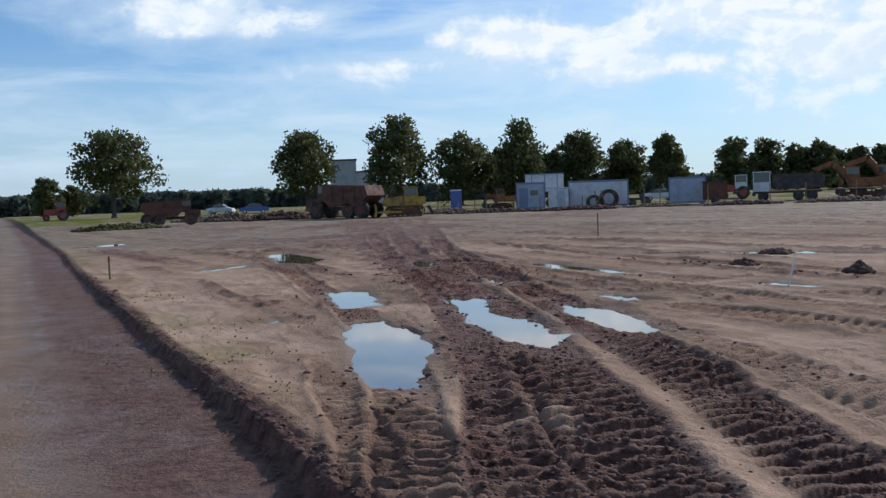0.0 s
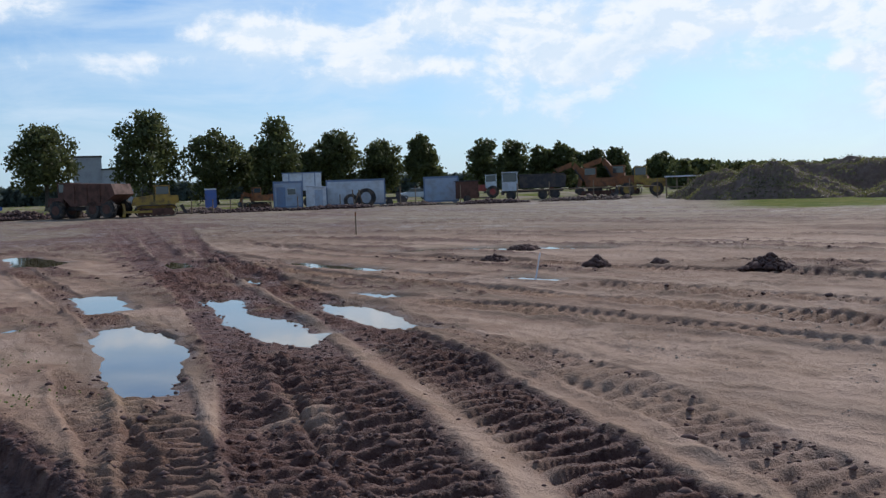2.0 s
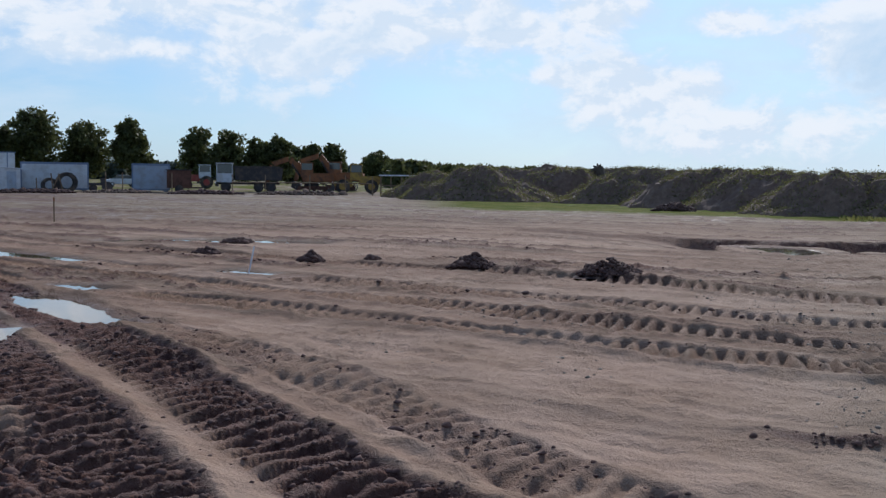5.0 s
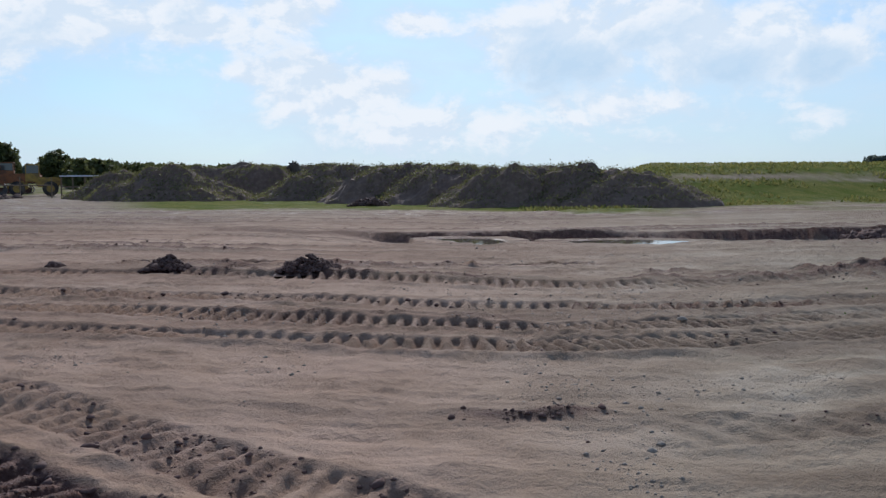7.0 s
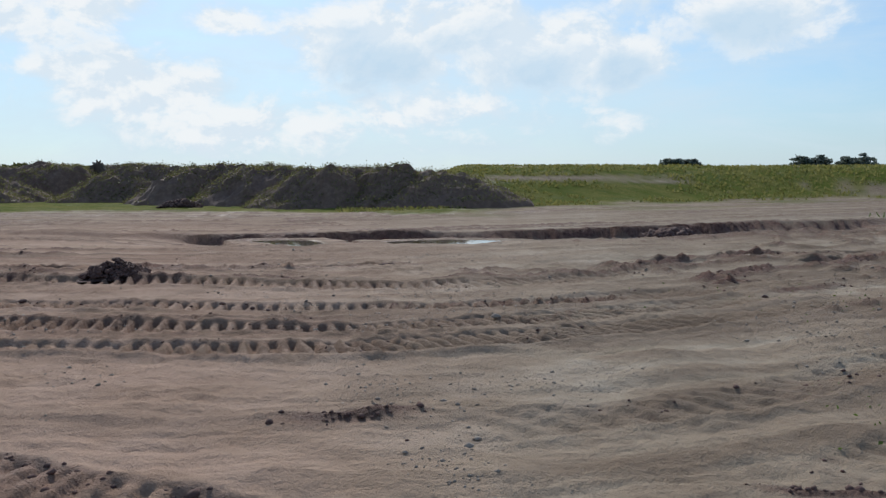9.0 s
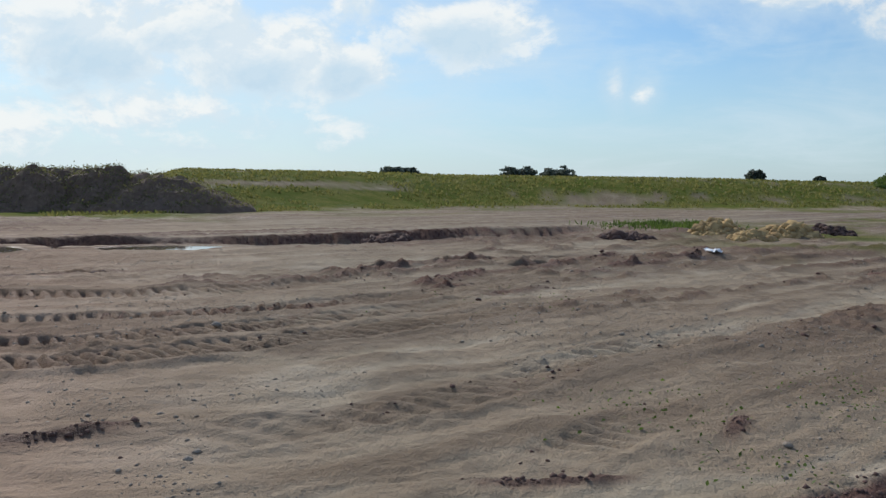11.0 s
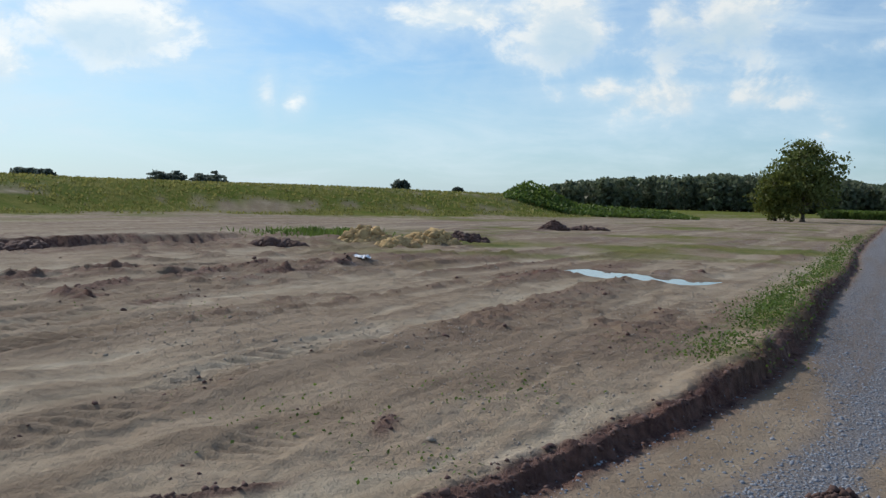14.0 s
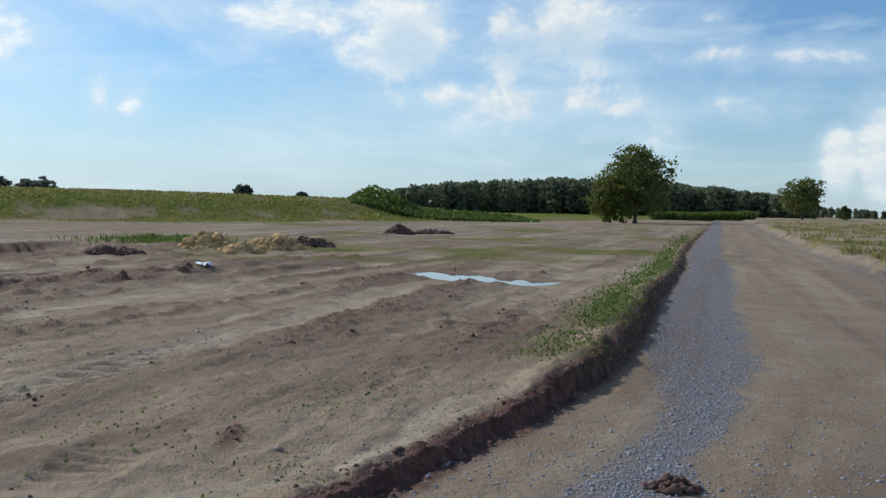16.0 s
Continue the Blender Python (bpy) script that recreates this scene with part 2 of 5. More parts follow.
DARK = material("dark steel", worn((0.045, 0.04, 0.042), DUST, 0.6, 0.3, 0.4))
RUBBER = material("tyre rubber", worn((0.028, 0.026, 0.026), DUST, 0.85, 0, 0.6))
BLUE = material("blue paint", worn((0.05, 0.11, 0.34), DUST, 0.3, 0, 0.2))
RED = material("red paint", worn((0.34, 0.04, 0.03), DUST, 0.5, 0, 0.4))
GLASS = material("window glass", glass)
WOOD = material("weathered wood", worn((0.26, 0.18, 0.11), (0.14, 0.10, 0.07), 0.85, 0, 0.7, 4))
CONCRETE = material("concrete", worn((0.36, 0.36, 0.37), (0.24, 0.24, 0.25), 0.85, 0, 0.6, 0.3))
PLASTIC = material("white plastic", worn((0.72, 0.74, 0.78), DUST, 0.5, 0, 0.2))

# ---- terrain ----


def lattice(ix, iy, seed):
    h = (ix * 374761393 + iy * 668265263 + seed * 974711) & 0x7FFFFFFF
    h = ((h ^ (h >> 13)) * 1274126177) & 0x7FFFFFFF
    return ((h ^ (h >> 16)) & 0xFFFF) / 65535.0


def value_noise(x, y, seed=0):
    ix, iy = np.floor(x).astype(np.int64), np.floor(y).astype(np.int64)
    fx, fy = x - ix, y - iy
    fx, fy = fx * fx * (3 - 2 * fx), fy * fy * (3 - 2 * fy)
    a, b = lattice(ix, iy, seed), lattice(ix + 1, iy, seed)
    c, d = lattice(ix, iy + 1, seed), lattice(ix + 1, iy + 1, seed)
    return (a + (b - a) * fx) * (1 - fy) + (c + (d - c) * fx) * fy - 0.5


def fbm(x, y, octaves=4, seed=0):
    total, gain = 0.0, 1.0
    for k in range(octaves):
        total = total + gain * value_noise(x * 2 ** k + 17.3 * k, y * 2 ** k - 9.1 * k, seed + k)
        gain *= 0.5
    return total


def step(v, lo, hi):
    t = np.clip((v - lo) / (hi - lo), 0, 1)
    return t * t * (3 - 2 * t)


def along(x, y, line):
    """Distance from a line (left of it positive) and the length along it, for every point."""
    best, side, run = np.full(x.shape, 1e9), np.zeros(x.shape), np.zeros(x.shape)
    gone, last = 0.0, len(line) - 2
    for k, ((ax, ay), (bx, by)) in enumerate(zip(line, line[1:])):
        dx, dy = bx - ax, by - ay
        size = math.hypot(dx, dy)
        ux, uy = dx / size, dy / size
        t = (x - ax) * ux + (y - ay) * uy
        tc = np.clip(t, -1e4 if k == 0 else 0, 1e4 if k == last else size)
        px, py = x - ax - tc * ux, y - ay - tc * uy
        d = px * px + py * py
        near = d < best
        best = np.where(near, d, best)
        side = np.where(near, np.sign(ux * (y - ay) - uy * (x - ax)), side)
        run = np.where(near, gone + tc, run)
        gone += size
    return np.sqrt(best) * side, run, gone


def smooth_line(points, steps=5):
    """A Catmull-Rom curve through a few points."""
    p = [Vector(q) for q in points]
    p = [2 * p[0] - p[1], *p, 2 * p[-1] - p[-2]]
    out = []
    for a, b, c, d in zip(p, p[1:], p[2:], p[3:]):
        for k in range(steps):
            t = k / steps
            out.append(0.5 * (2 * b + (c - a) * t + (2 * a - 5 * b + 4 * c - d) * t * t + (3 * b - a - 3 * c + d) * t ** 3))
    out.append(p[-2])
    return [tuple(q) for q in out]


# The bank between the site and the road, from the far left round the bend to the far right.
BANK = smooth_line([(-62, 140), (-20.5, 50), (-12.75, 32.4), (-6.1, 17.5), (-3.35, 11.4), (-1.98, 8.4), (-1.25, 6.75), (-0.7, 5.4), (0.1, 4.1), (1.6, 2.5), (3.6, 0.7), (5.35, -0.95), (6.35, -1.95), (7.15, -2.72), (8.3, -3.76), (9.5, -4.72), (11.1, -5.9), (13.5, -7.4), (18.6, -10.6), (26.7, -15.95), (46, -28), (105.6, -67), (330, -213)], 3)
SITE_TRENCH = smooth_line([(19.8, 29), (20.8, 24.5), (22.3, 19.2), (26.0, 14.4), (30.6, 10.4), (36.5, 6.0), (40.7, 2.0)])
# Wheel tracks: half width, lug pitch, depth, how muddy, slant of the lugs, points.
TRACKS, PUDDLES = [], []


def track(half, pitch, depth, wet, slant, *points):
    TRACKS.append((smooth_line(points), half, pitch, depth, wet, slant))


def hollow_at(*corners):
    PUDDLES.append(list(corners))


track(0.20, 0.17, 0.04, 0.35, 0.0, (-0.42, 5.0), (-0.62, 6.6), (-1.0, 8.4), (-1.35, 10.6))
track(0.27, 0.22, 0.05, 0.55, 0.0, (-0.02, 3.6), (-0.2, 5.4), (-0.45, 8.8), (-1.0, 12.6), (-2.6, 19), (-4.8, 27.3), (-9, 42))
track(0.31, 0.22, 0.04, 1.0, 0.35, (0.5, 3.2), (0.40, 5.3), (0.42, 9.6), (0, 15.6), (-0.7, 22), (-1.9, 31.3), (-5.8, 71))
track(0.40, 0.23, 0.06, 0.95, 0.5, (1.2, 3.0), (1.12, 5.1), (1.05, 8), (0.9, 11.5), (0.2, 19.8), (-1.0, 31), (-2.2, 46), (-4, 72))
track(0.37, 0.23, 0.06, 1.0, 0.6, (2.7, 1.9), (2.35, 3.6), (2.17, 5.2), (2.14, 7.5), (2.0, 10.6), (1.25, 19.3), (0.3, 31), (-0.2, 38.3), (-0.9, 72))
track(0.30, 0.21, 0.026, 0.4, 1.0, (3.6, 1.9), (3.25, 4.2), (3.3, 6.5), (3.05, 8.6), (2.55, 11.5), (2.0, 16))
track(0.38, 0.20, 0.068, 0.15, 0.9, (-0.5, 27), (1.0, 20.0), (2.6, 15.1), (4.3, 12.0), (5.4, 9.6), (6.4, 7.4), (7.5, 5.4), (9.4, 3.8), (12, 2.4), (16, 0.4))
track(0.38, 0.20, 0.068, 0.25, 0.9, (-0.3, 30), (1.5, 22.5), (3.1, 18.2), (5.2, 13.9), (6.6, 10.8), (7.7, 8.0), (8.9, 5.7), (10.8, 4.2), (14, 2.6), (18, 0.6))
track(0.42, 0.21, 0.066, 0.3, 0.9, (0.2, 31), (2.0, 24), (3.7, 20), (6.4, 15), (8.2, 11.6), (9.5, 8.6), (10.7, 6.2), (12.7, 4.5), (16, 2.8), (20, 1))
track(0.38, 0.22, 0.064, 0.35, 0.9, (1.5, 36), (4, 27), (7, 20), (9.3, 15.5), (11.0, 11.8), (12.3, 9.0), (13.6, 7.0), (16, 5.4), (20, 3))
track(0.22, 0.9, 0.10, 0.9, 0.2, (10.4, 18.4), (12.0, 15.4), (12.9, 14.0), (14.3, 11.2), (15.4, 10.2), (17.2, 9.2))
track(0.5, 0.5, 0.08, 0.55, 0.5, (-3, 50), (6, 42), (13, 34), (18.5, 26.5))
track(0.5, 0.5, 0.08, 0.55, 0.5, (-6, 62), (8, 52), (18, 42), (27, 33))
track(0.45, 0.5, 0.07, 0.5, 0.5, (-8, 34), (-3, 37), (4, 36), (12, 29))
track(0.45, 0.5, 0.07, 0.6, 0.5, (-14, 38), (-6, 41), (0, 46), (8, 60))
track(0.3, 1.1, 0.08, 0.75, 0.3, (17.0, 6.4), (20.1, 4.9), (21.5, 3.9), (24, 1.2))
track(0.3, 1.1, 0.08, 0.6, 0.3, (19.2, 3.2), (22.2, 1.7), (23.8, 0.0), (25.4, -1.5))
track(0.16, 0.7, 0.08, 0.85, 0.3, (10.2, 6.7), (11.6, 5.3), (12.9, 4.3))
track(0.4, 0.5, 0.05, 0.3, 0.5, (26, 0.5), (31, -1.8), (36, -5), (44, -11))
track(0.3, 0.33, 0.02, 0.1, 1.0, (5.2, 3.2), (7.0, 1.7), (9.4, 0.6), (12.5, -1.2))
track(0.26, 0.2, 0.018, 0.3, 0.3, (5.6, 0.7), (6.6, 0.25), (7.7, -0.1))
# Ridges of pushed-up soil: half width, height, points.
BERMS = []


def berm(wide, tall, *points):
    BERMS.append((smooth_line(points), wide, tall))


berm(0.13, 0.10, (10.1, 6.75), (10.56, 6.17), (10.91, 5.63), (11.59, 5.09), (11.98, 4.59), (12.79, 4.27))
berm(0.20, 0.14, (15.06, 8.27), (15.45, 7.91), (15.68, 7.82), (15.86, 7.49))
berm(0.20, 0.16, (16.64, 6.15), (17.67, 5.85), (18.44, 5.39), (20.17, 5.0), (21.45, 4.08))
berm(0.20, 0.16, (15.31, 4.08), (16.4, 3.64), (17.96, 3.3), (19.23, 2.45), (21.36, 1.99), (23.37, 1.43), (25.18, 1.15))
berm(0.14, 0.10, (15.05, 3.67), (15.85, 3.01))
berm(0.14, 0.10, (14.3, 2.58), (15.85, 1.82))
berm(0.22, 0.18, (20.04, 1.04), (21.33, 0.33), (23.58, -0.58), (26.62, -1.05))
berm(0.20, 0.13, (27.37, -3.38), (28.6, -4.71), (29.97, -6.26))
berm(0.16, 0.07, (19.8, -3.8), (20.79, -4.97), (21.89, -5.73))
berm(0.22, 0.17, (12.3, 14.1), (12.95, 12.87), (13.87, 11.69), (14.46, 10.88))
berm(0.18, 0.13, (11.1, 16.2), (11.74, 15.07))
berm(0.10, 0.05, (5.0, 4.1), (5.17, 3.8), (5.71, 3.45))
berm(0.07, 0.05, (5.22, 0.98), (5.31, 0.72), (5.39, 0.48), (5.55, 0.15))
berm(0.06, 0.05, (6.6, -0.47), (7.18, -0.59))
berm(0.25, 0.12, (33, 8.6), (36.5, 5.2), (41, 1.2), (45, -2.2))
SAND_STRIP = smooth_line([(1.85, 2.6), (1.78, 5), (1.72, 8), (1.6, 11)])
SWEEP = smooth_line([(-10, 44), (-2, 30), (2.2, 20.5), (5.2, 13.9), (7.4, 9.4), (9.8, 5.7), (14, 2.6), (22, -2.5), (40, -15), (80, -40), (140, -76)], 3)
# Puddles: corners of the hollows.
hollow_at((-1.45, 13.2), (-0.85, 13.9), (-0.25, 11.8), (-0.2, 9.6), (-0.24, 8.42), (-0.72, 8.38), (-1.0, 9.9))
hollow_at((-2.3, 18.2), (-1.5, 18.4), (-1.05, 15.4), (-1.6, 14.8))
hollow_at((-0.15, 16.4), (0.6, 15.8), (0.85, 13.2), (1.25, 12.7), (1.55, 11.3), (1.15, 10.2), (0.7, 11.1), (0.3, 12.7))
hollow_at((1.7, 14.7), (2.35, 14.2), (2.55, 12.2), (2.8, 10.9), (2.15, 11.1), (1.8, 12.6))
hollow_at((-6.0, 32.6), (-5.4, 33.6), (-3.6, 29), (-3.8, 27), (-4.7, 26.9))
hollow_at((-6.7, 25.4), (-6.2, 26.4), (-5.6, 27.6), (-5.5, 26.6), (-6.2, 25.2))
hollow_at((-17.9, 45.2), (-17.6, 49), (-16.4, 49.8), (-15.8, 46.4))
hollow_at((-2.7, 13.6), (-2.5, 14.0), (-2.3, 13.9), (-2.4, 13.5))
hollow_at((0.6, 21.4), (1.1, 20.6), (1.4, 18.8), (1.0, 18.6))
hollow_at((2.2, 25), (3.2, 23.2), (4.2, 20.5), (3.6, 20.4), (2.4, 22.6))
hollow_at((5.4, 17.0), (5.9, 17.1), (6.5, 16.0), (6.1, 15.8))
hollow_at((20.9, 18.2), (21.9, 17.0), (20.4, 14.8), (18.6, 14.6))
hollow_at((22.3, 14.7), (23.9, 13.5), (24.2, 11.6), (21.6, 11.4), (20.8, 12.9))
hollow_at((22.8, -5.3), (23.9, -7.2), (21.9, -8.3), (20.1, -9.2), (19.1, -7.6), (21.1, -6.3))
hollow_at((23.3, -1.0), (24.1, -1.0), (24.2, -1.9), (23.4, -1.8))
hollow_at((4.2, 26.4), (6.5, 26.8), (8.8, 26.0), (11.2, 23.4), (10.4, 22.9), (7.6, 25.0))
hollow_at((-1.0, 26.5), (-0.6, 27.5), (-0.1, 24.5), (-0.5, 23.5))
hollow_at((2.55, 15.6), (3.0, 15.4), (3.15, 14.7), (2.75, 14.7))


def inside(x, y, corners, soft):
    """Smooth depth inside a closed outline: positive within."""
    d, odd = np.full(x.shape, 1e9), np.zeros(x.shape, bool)
    for (ax, ay), (bx, by) in zip(corners, corners[1:] + corners[:1]):
        dx, dy = bx - ax, by - ay
        t = np.clip(((x - ax) * dx + (y - ay) * dy) / (dx * dx + dy * dy), 0, 1)
        d = np.minimum(d, np.hypot(x - ax - t * dx, y - ay - t * dy))
        odd ^= ((ay > y) != (by > y)) & (x < ax + (y - ay) * dx / np.where(dy == 0, 1e-9, dy))
    return np.where(odd, d, -d) / soft


def base_height(x, y):
    """The lie of the land without tracks."""
    r, az = np.hypot(x, y), np.degrees(np.arctan2(x, y))
    site = 0.07 * fbm(x / 7, y / 7, 3, 3) + 0.05 * fbm(x * 0.8, y * 0.8, 3, 5) + 0.03 * fbm(x * 4, y * 4, 3, 6)
    ahead = 1 - step(az, 24, 40)
    z = site + ahead * 0.75 * step(r, 55, 150)
    # grassy rise on the far side of the site
    s, run, _ = along(x, y, RISE)
    rise = step(s, 0, 16) * 2.7 + step(s, 12, 170) * 1.5
    fade = step(az, 57, 62) * (1 - 0.92 * step(az, 101, 109)) * (1 - step(az, 165, 180))
    z = z + rise * fade + step(s, 0, 30) * fade * 0.25 * fbm(x / 14, y / 14, 3, 9)
    return z, s, run


RISE = smooth_line([(30, 36), (38, 30), (47, 25.4), (62, 20), (80, 8), (92, -9), (125, -40), (190, -100)], 3)


def terrain(x, y, detail=True):
    """Height and soil masks at every point."""
    r, az = np.hypot(x, y), np.degrees(np.arctan2(x, y))
    z, off_rise, run = base_height(x, y)
    mud, pale, grass, gravel, damp, track = (np.zeros(x.shape) for _ in range(6))
    track = (1 - step(az, 42, 74)) * (1 - step(r, 30, 60))
    wob = fbm(x * 1.3, y * 1.3, 3, 21)
    rough = fbm(x * 3.1, y * 3.1, 4, 31)
    lump = fbm(x * 9.0, y * 9.0, 4, 37)
    pale = step(fbm(x / 5, y / 5, 4, 41), 0.08, 0.5) * 0.7
    wide = inside(x, y, [(3, 33), (10, 30), (14, 22), (12, 17.5), (7, 21), (3.5, 27)], 2.0)
    pale = np.maximum(pale, step(wide + 0.7 * wob, -0.4, 0.5) * 0.9)
    damp = step(fbm(x / 3.4, y / 3.4, 4, 47), 0.2, 0.6) * 0.5
    # tracks
    for line, half, pitch, depth, wet, slant in TRACKS:
        xs, ys = [p[0] for p in line], [p[1] for p in line]
        idx = np.nonzero((x > min(xs) - 1.5) & (x < max(xs) + 1.5) & (y > min(ys) - 1.5) & (y < max(ys) + 1.5))[0]
        if not len(idx):
            continue
        X, Y = x[idx], y[idx]
        s, u, size = along(X, Y, line)
        s = s + 0.04 * wob[idx]
        ends = step(u, -0.3, 1.0) * (1 - step(u, size - max(1.5, 0.35 * size), size + 0.2))
        patchy = step(fbm(u * 0.45, s * 0.4 + 3, 3, int(half * 1000)), -0.85, -0.45) * ends
        a = np.abs(s)
        bed = 1 - step(a, half * 0.82, half * 1.08)
        ridge = np.exp(-((a - half * 1.22) / (half * 0.22)) ** 2)
        wave = np.sin(2 * math.pi * (u / pitch + slant * s / half * 0.45) + 0.5 * fbm(u * 0.9, s * 1.5, 2, 61))
        sharp = 1.1 - 0.65 * min(1.0, wet * 1.6)
        lugs = step(wave, -0.35 - sharp * 0.5, 0.2 + sharp * 0.7) * 2 - 1
        worn_away = 0.4 + 0.6 * step(fbm(X * 0.9, Y * 0.9, 3, 71), -0.42, -0.1)
        fine = 1 - step(r[idx], 26, 60)
        churn = rough[idx] * (0.008 * wet + 0.004) + lump[idx] * (0.014 * wet + 0.004)
        z[idx] += patchy * (bed * (-depth * 0.55 + fine * depth * 0.85 * lugs * worn_away * (1 - step(a, half * 0.8, half * 1.02)) + churn) + ridge * (depth * 0.55 + 1.3 * churn))
        m = patchy * wet * np.maximum(1 - step(a, half * 0.98, half * 1.22 + 0.10 * wob[idx]), 0) * step(wob[idx] + 0.55 * wet, -0.15, 0.3)
        mud[idx] = np.maximum(mud[idx], np.clip(m, 0, 1))
        pale[idx] *= 1 - 0.6 * bed * patchy
        # damp wheel bed, painted darker in the lug gaps where shade falls
        damp[idx] = np.maximum(damp[idx], (0.35 + 0.35 * wet) * bed * patchy * worn_away * np.where(lugs < 0, 1.0, 0.12))
    # pushed-up ridges; the mud colour on them paints their dark shadow lines
    for line, wide, tall in BERMS:
        xs, ys = [p[0] for p in line], [p[1] for p in line]
        idx = np.nonzero((x > min(xs) - 1.2) & (x < max(xs) + 1.2) & (y > min(ys) - 1.2) & (y < max(ys) + 1.2))[0]
        if len(idx):
            s, u, size = along(x[idx], y[idx], line)
            s = s + wide * (0.9 * wob[idx] + 0.4 * rough[idx])
            whole = step(u, -0.2, 0.3) * (1 - step(u, size - 0.3, size + 0.2)) * (0.45 + 0.55 * step(fbm(u * 1.3 + tall * 90, s * 0.3, 3, 67), -0.28, 0.0))
            hump = np.exp(-(s / wide) ** 2) * whole
            z[idx] += hump * tall * (0.6 + 0.35 * rough[idx] + 0.5 * lump[idx])
            mud[idx] = np.maximum(mud[idx], np.clip(hump * 1.3, 0, 0.85))
    # grading marks and old wheel lines that sweep across the site
    s, u, _ = along(x, y, SWEEP)
    streak = fbm(s * 1.5 + 0.5 * wob, u * 0.10, 4, 111)
    broad = fbm(s * 0.45, u * 0.05, 3, 115)
    zone = step(r, 3.0, 5.0) * (1 - step(r, 70, 130))
    scored = fbm(s * 6.0 + wob, u * 0.5, 3, 117)
    z += zone * (0.055 * streak + 0.022 * scored + 0.05 * np.maximum(broad, 0)) * (1 - 0.5 * step(r, 30, 60))
    damp = np.maximum(damp, zone * step(streak + 0.5 * broad + 0.25 * scored, 0.04, 0.28) * 0.9)
    pale = np.maximum(pale * (1 - 0.5 * zone), zone * step(-streak - 0.4 * broad - 0.2 * scored, 0.12, 0.38) * 0.65)
    crust = step(streak + 0.35 * rough + 0.08 * step(r, 16, 30), 0.32, 0.48) * step(r, 9, 14) * zone
    mud = np.maximum(mud, crust * (0.75 - 0.4 * step(az, 60, 85)))
    z += crust * (0.03 + 0.05 * lump) * (1 - step(r, 40, 70))
    far_dirt = step(r, 26, 42) * (1 - step(az, 26, 40)) * (1 - step(r, 100, 130))
    damp = np.maximum(damp, far_dirt * (0.5 + 0.5 * step(wob + broad, -0.25, 0.25)))
    damp = np.maximum(damp, step(r, 24, 45) * (0.45 + 0.5 * step(streak, -0.15, 0.2)))
    pale *= 1 - 0.5 * far_dirt
    crumbly = step(fbm(x / 1.7, y / 1.7, 3, 151), 0.10, 0.34) * (1 - step(r, 16, 30))
    z += crumbly * 0.035 * np.maximum(lump, -0.1)
    damp = np.maximum(damp, crumbly * step(lump, -0.1, 0.2) * 0.75)
    # smooth pale sand that a blade has dressed
    dressed = np.zeros(x.shape)
    idx = np.nonzero((x > 2) & (x < 9.5) & (y > 1.5) & (y < 12))[0]
    dressed[idx] = step(inside(x[idx], y[idx], [(2.75, 3), (2.75, 8), (3.6, 11), (4.6, 9.8), (5.4, 8.4), (6.2, 7), (7.3, 5), (8.6, 3.8), (7.6, 2.4), (5.4, 2.2), (3.8, 2.4)], 0.6) + 0.8 * wob[idx], -0.3, 0.6)
    pale = np.maximum(pale, dressed * (0.55 + 0.35 * wob))
    damp *= 1 - 0.55 * dressed
    # churned mud between the great tracks
    churned = inside(x, y, [(0.12, 3.5), (0.8, 3.2), (0.85, 9), (1.1, 12), (0.9, 18), (0, 30), (-0.5, 48), (-1, 84), (-9, 84), (-5, 46), (-2.4, 28), (-0.5, 16), (0.05, 9)], 0.5)
    c = step(churned + wob * 1.1, -0.2, 0.5)
    mud = np.maximum(mud, c * step(rough, -0.32, 0.12) * 0.95)
    z += c * (0.010 * rough + 0.014 * lump) * (1 - step(r, 25, 60))
    yard_mud = step(r, 34, 50) * (1 - step(r, 84, 98)) * step(az, -16, -10) * (1 - step(az, 6, 14))
    mud = np.maximum(mud, yard_mud * step(fbm(x / 4, y / 9, 4, 121) + 0.3 * broad, -0.12, 0.22) * 0.8)
    between = along(x, y, SAND_STRIP)[0]
    strip = np.exp(-((between + 0.12 * wob) / 0.17) ** 2) * (1 - step(y, 9.5, 12)) * step(y, 2, 3)
    mud *= 1 - 0.85 * strip * step(wob, -0.35, 0.0)
    pale = np.maximum(pale, strip * 0.55 * step(wob, -0.25, 0.15))
    z *= 1 - 0.8 * np.clip(strip, 0, 1)
    # broken ground round the clay heaps
    rugged = step(inside(x, y, [(15, 8), (22, 5.5), (31, 6), (40, 0), (40, -6), (33, -6.5), (24, -3.5), (17, 1.5)], 2.0), -0.4, 0.6)
    ridges = 1 - np.abs(fbm(x * 0.55 + 3, y * 0.55, 4, 131)) * 5
    z += rugged * (0.10 * np.maximum(ridges, 0) * step(wob, -0.3, 0.2) + 0.06 * fbm(x * 1.6, y * 1.6, 3, 133))
    damp = np.maximum(damp, rugged * step(ridges, 0.1, 0.7) * 0.7)
    mud = np.maximum(mud, rugged * step(ridges, 0.45, 0.9) * step(wob, -0.1, 0.25) * 0.7)
    # the cut with the dark face, whose mud colour also paints its shade
    s, u, size = along(x, y, SITE_TRENCH)
    s = s + 0.9 * fbm(x * 0.5, y * 0.5, 4, 81)
    within = step(u, -1, 3) * (1 - step(u, size - 4, size + 1))
    dug = within * step(-s, -0.02, 0.16) * (1 - step(-s, 1.2, 5.5))
    dug *= 0.25 + 0.75 * step(u, 6, 10.5)
    z -= 0.27 * dug * (0.75 + 0.8 * np.clip(fbm(u * 0.35, s * 0.2, 3, 85) + 0.3, 0, 1))
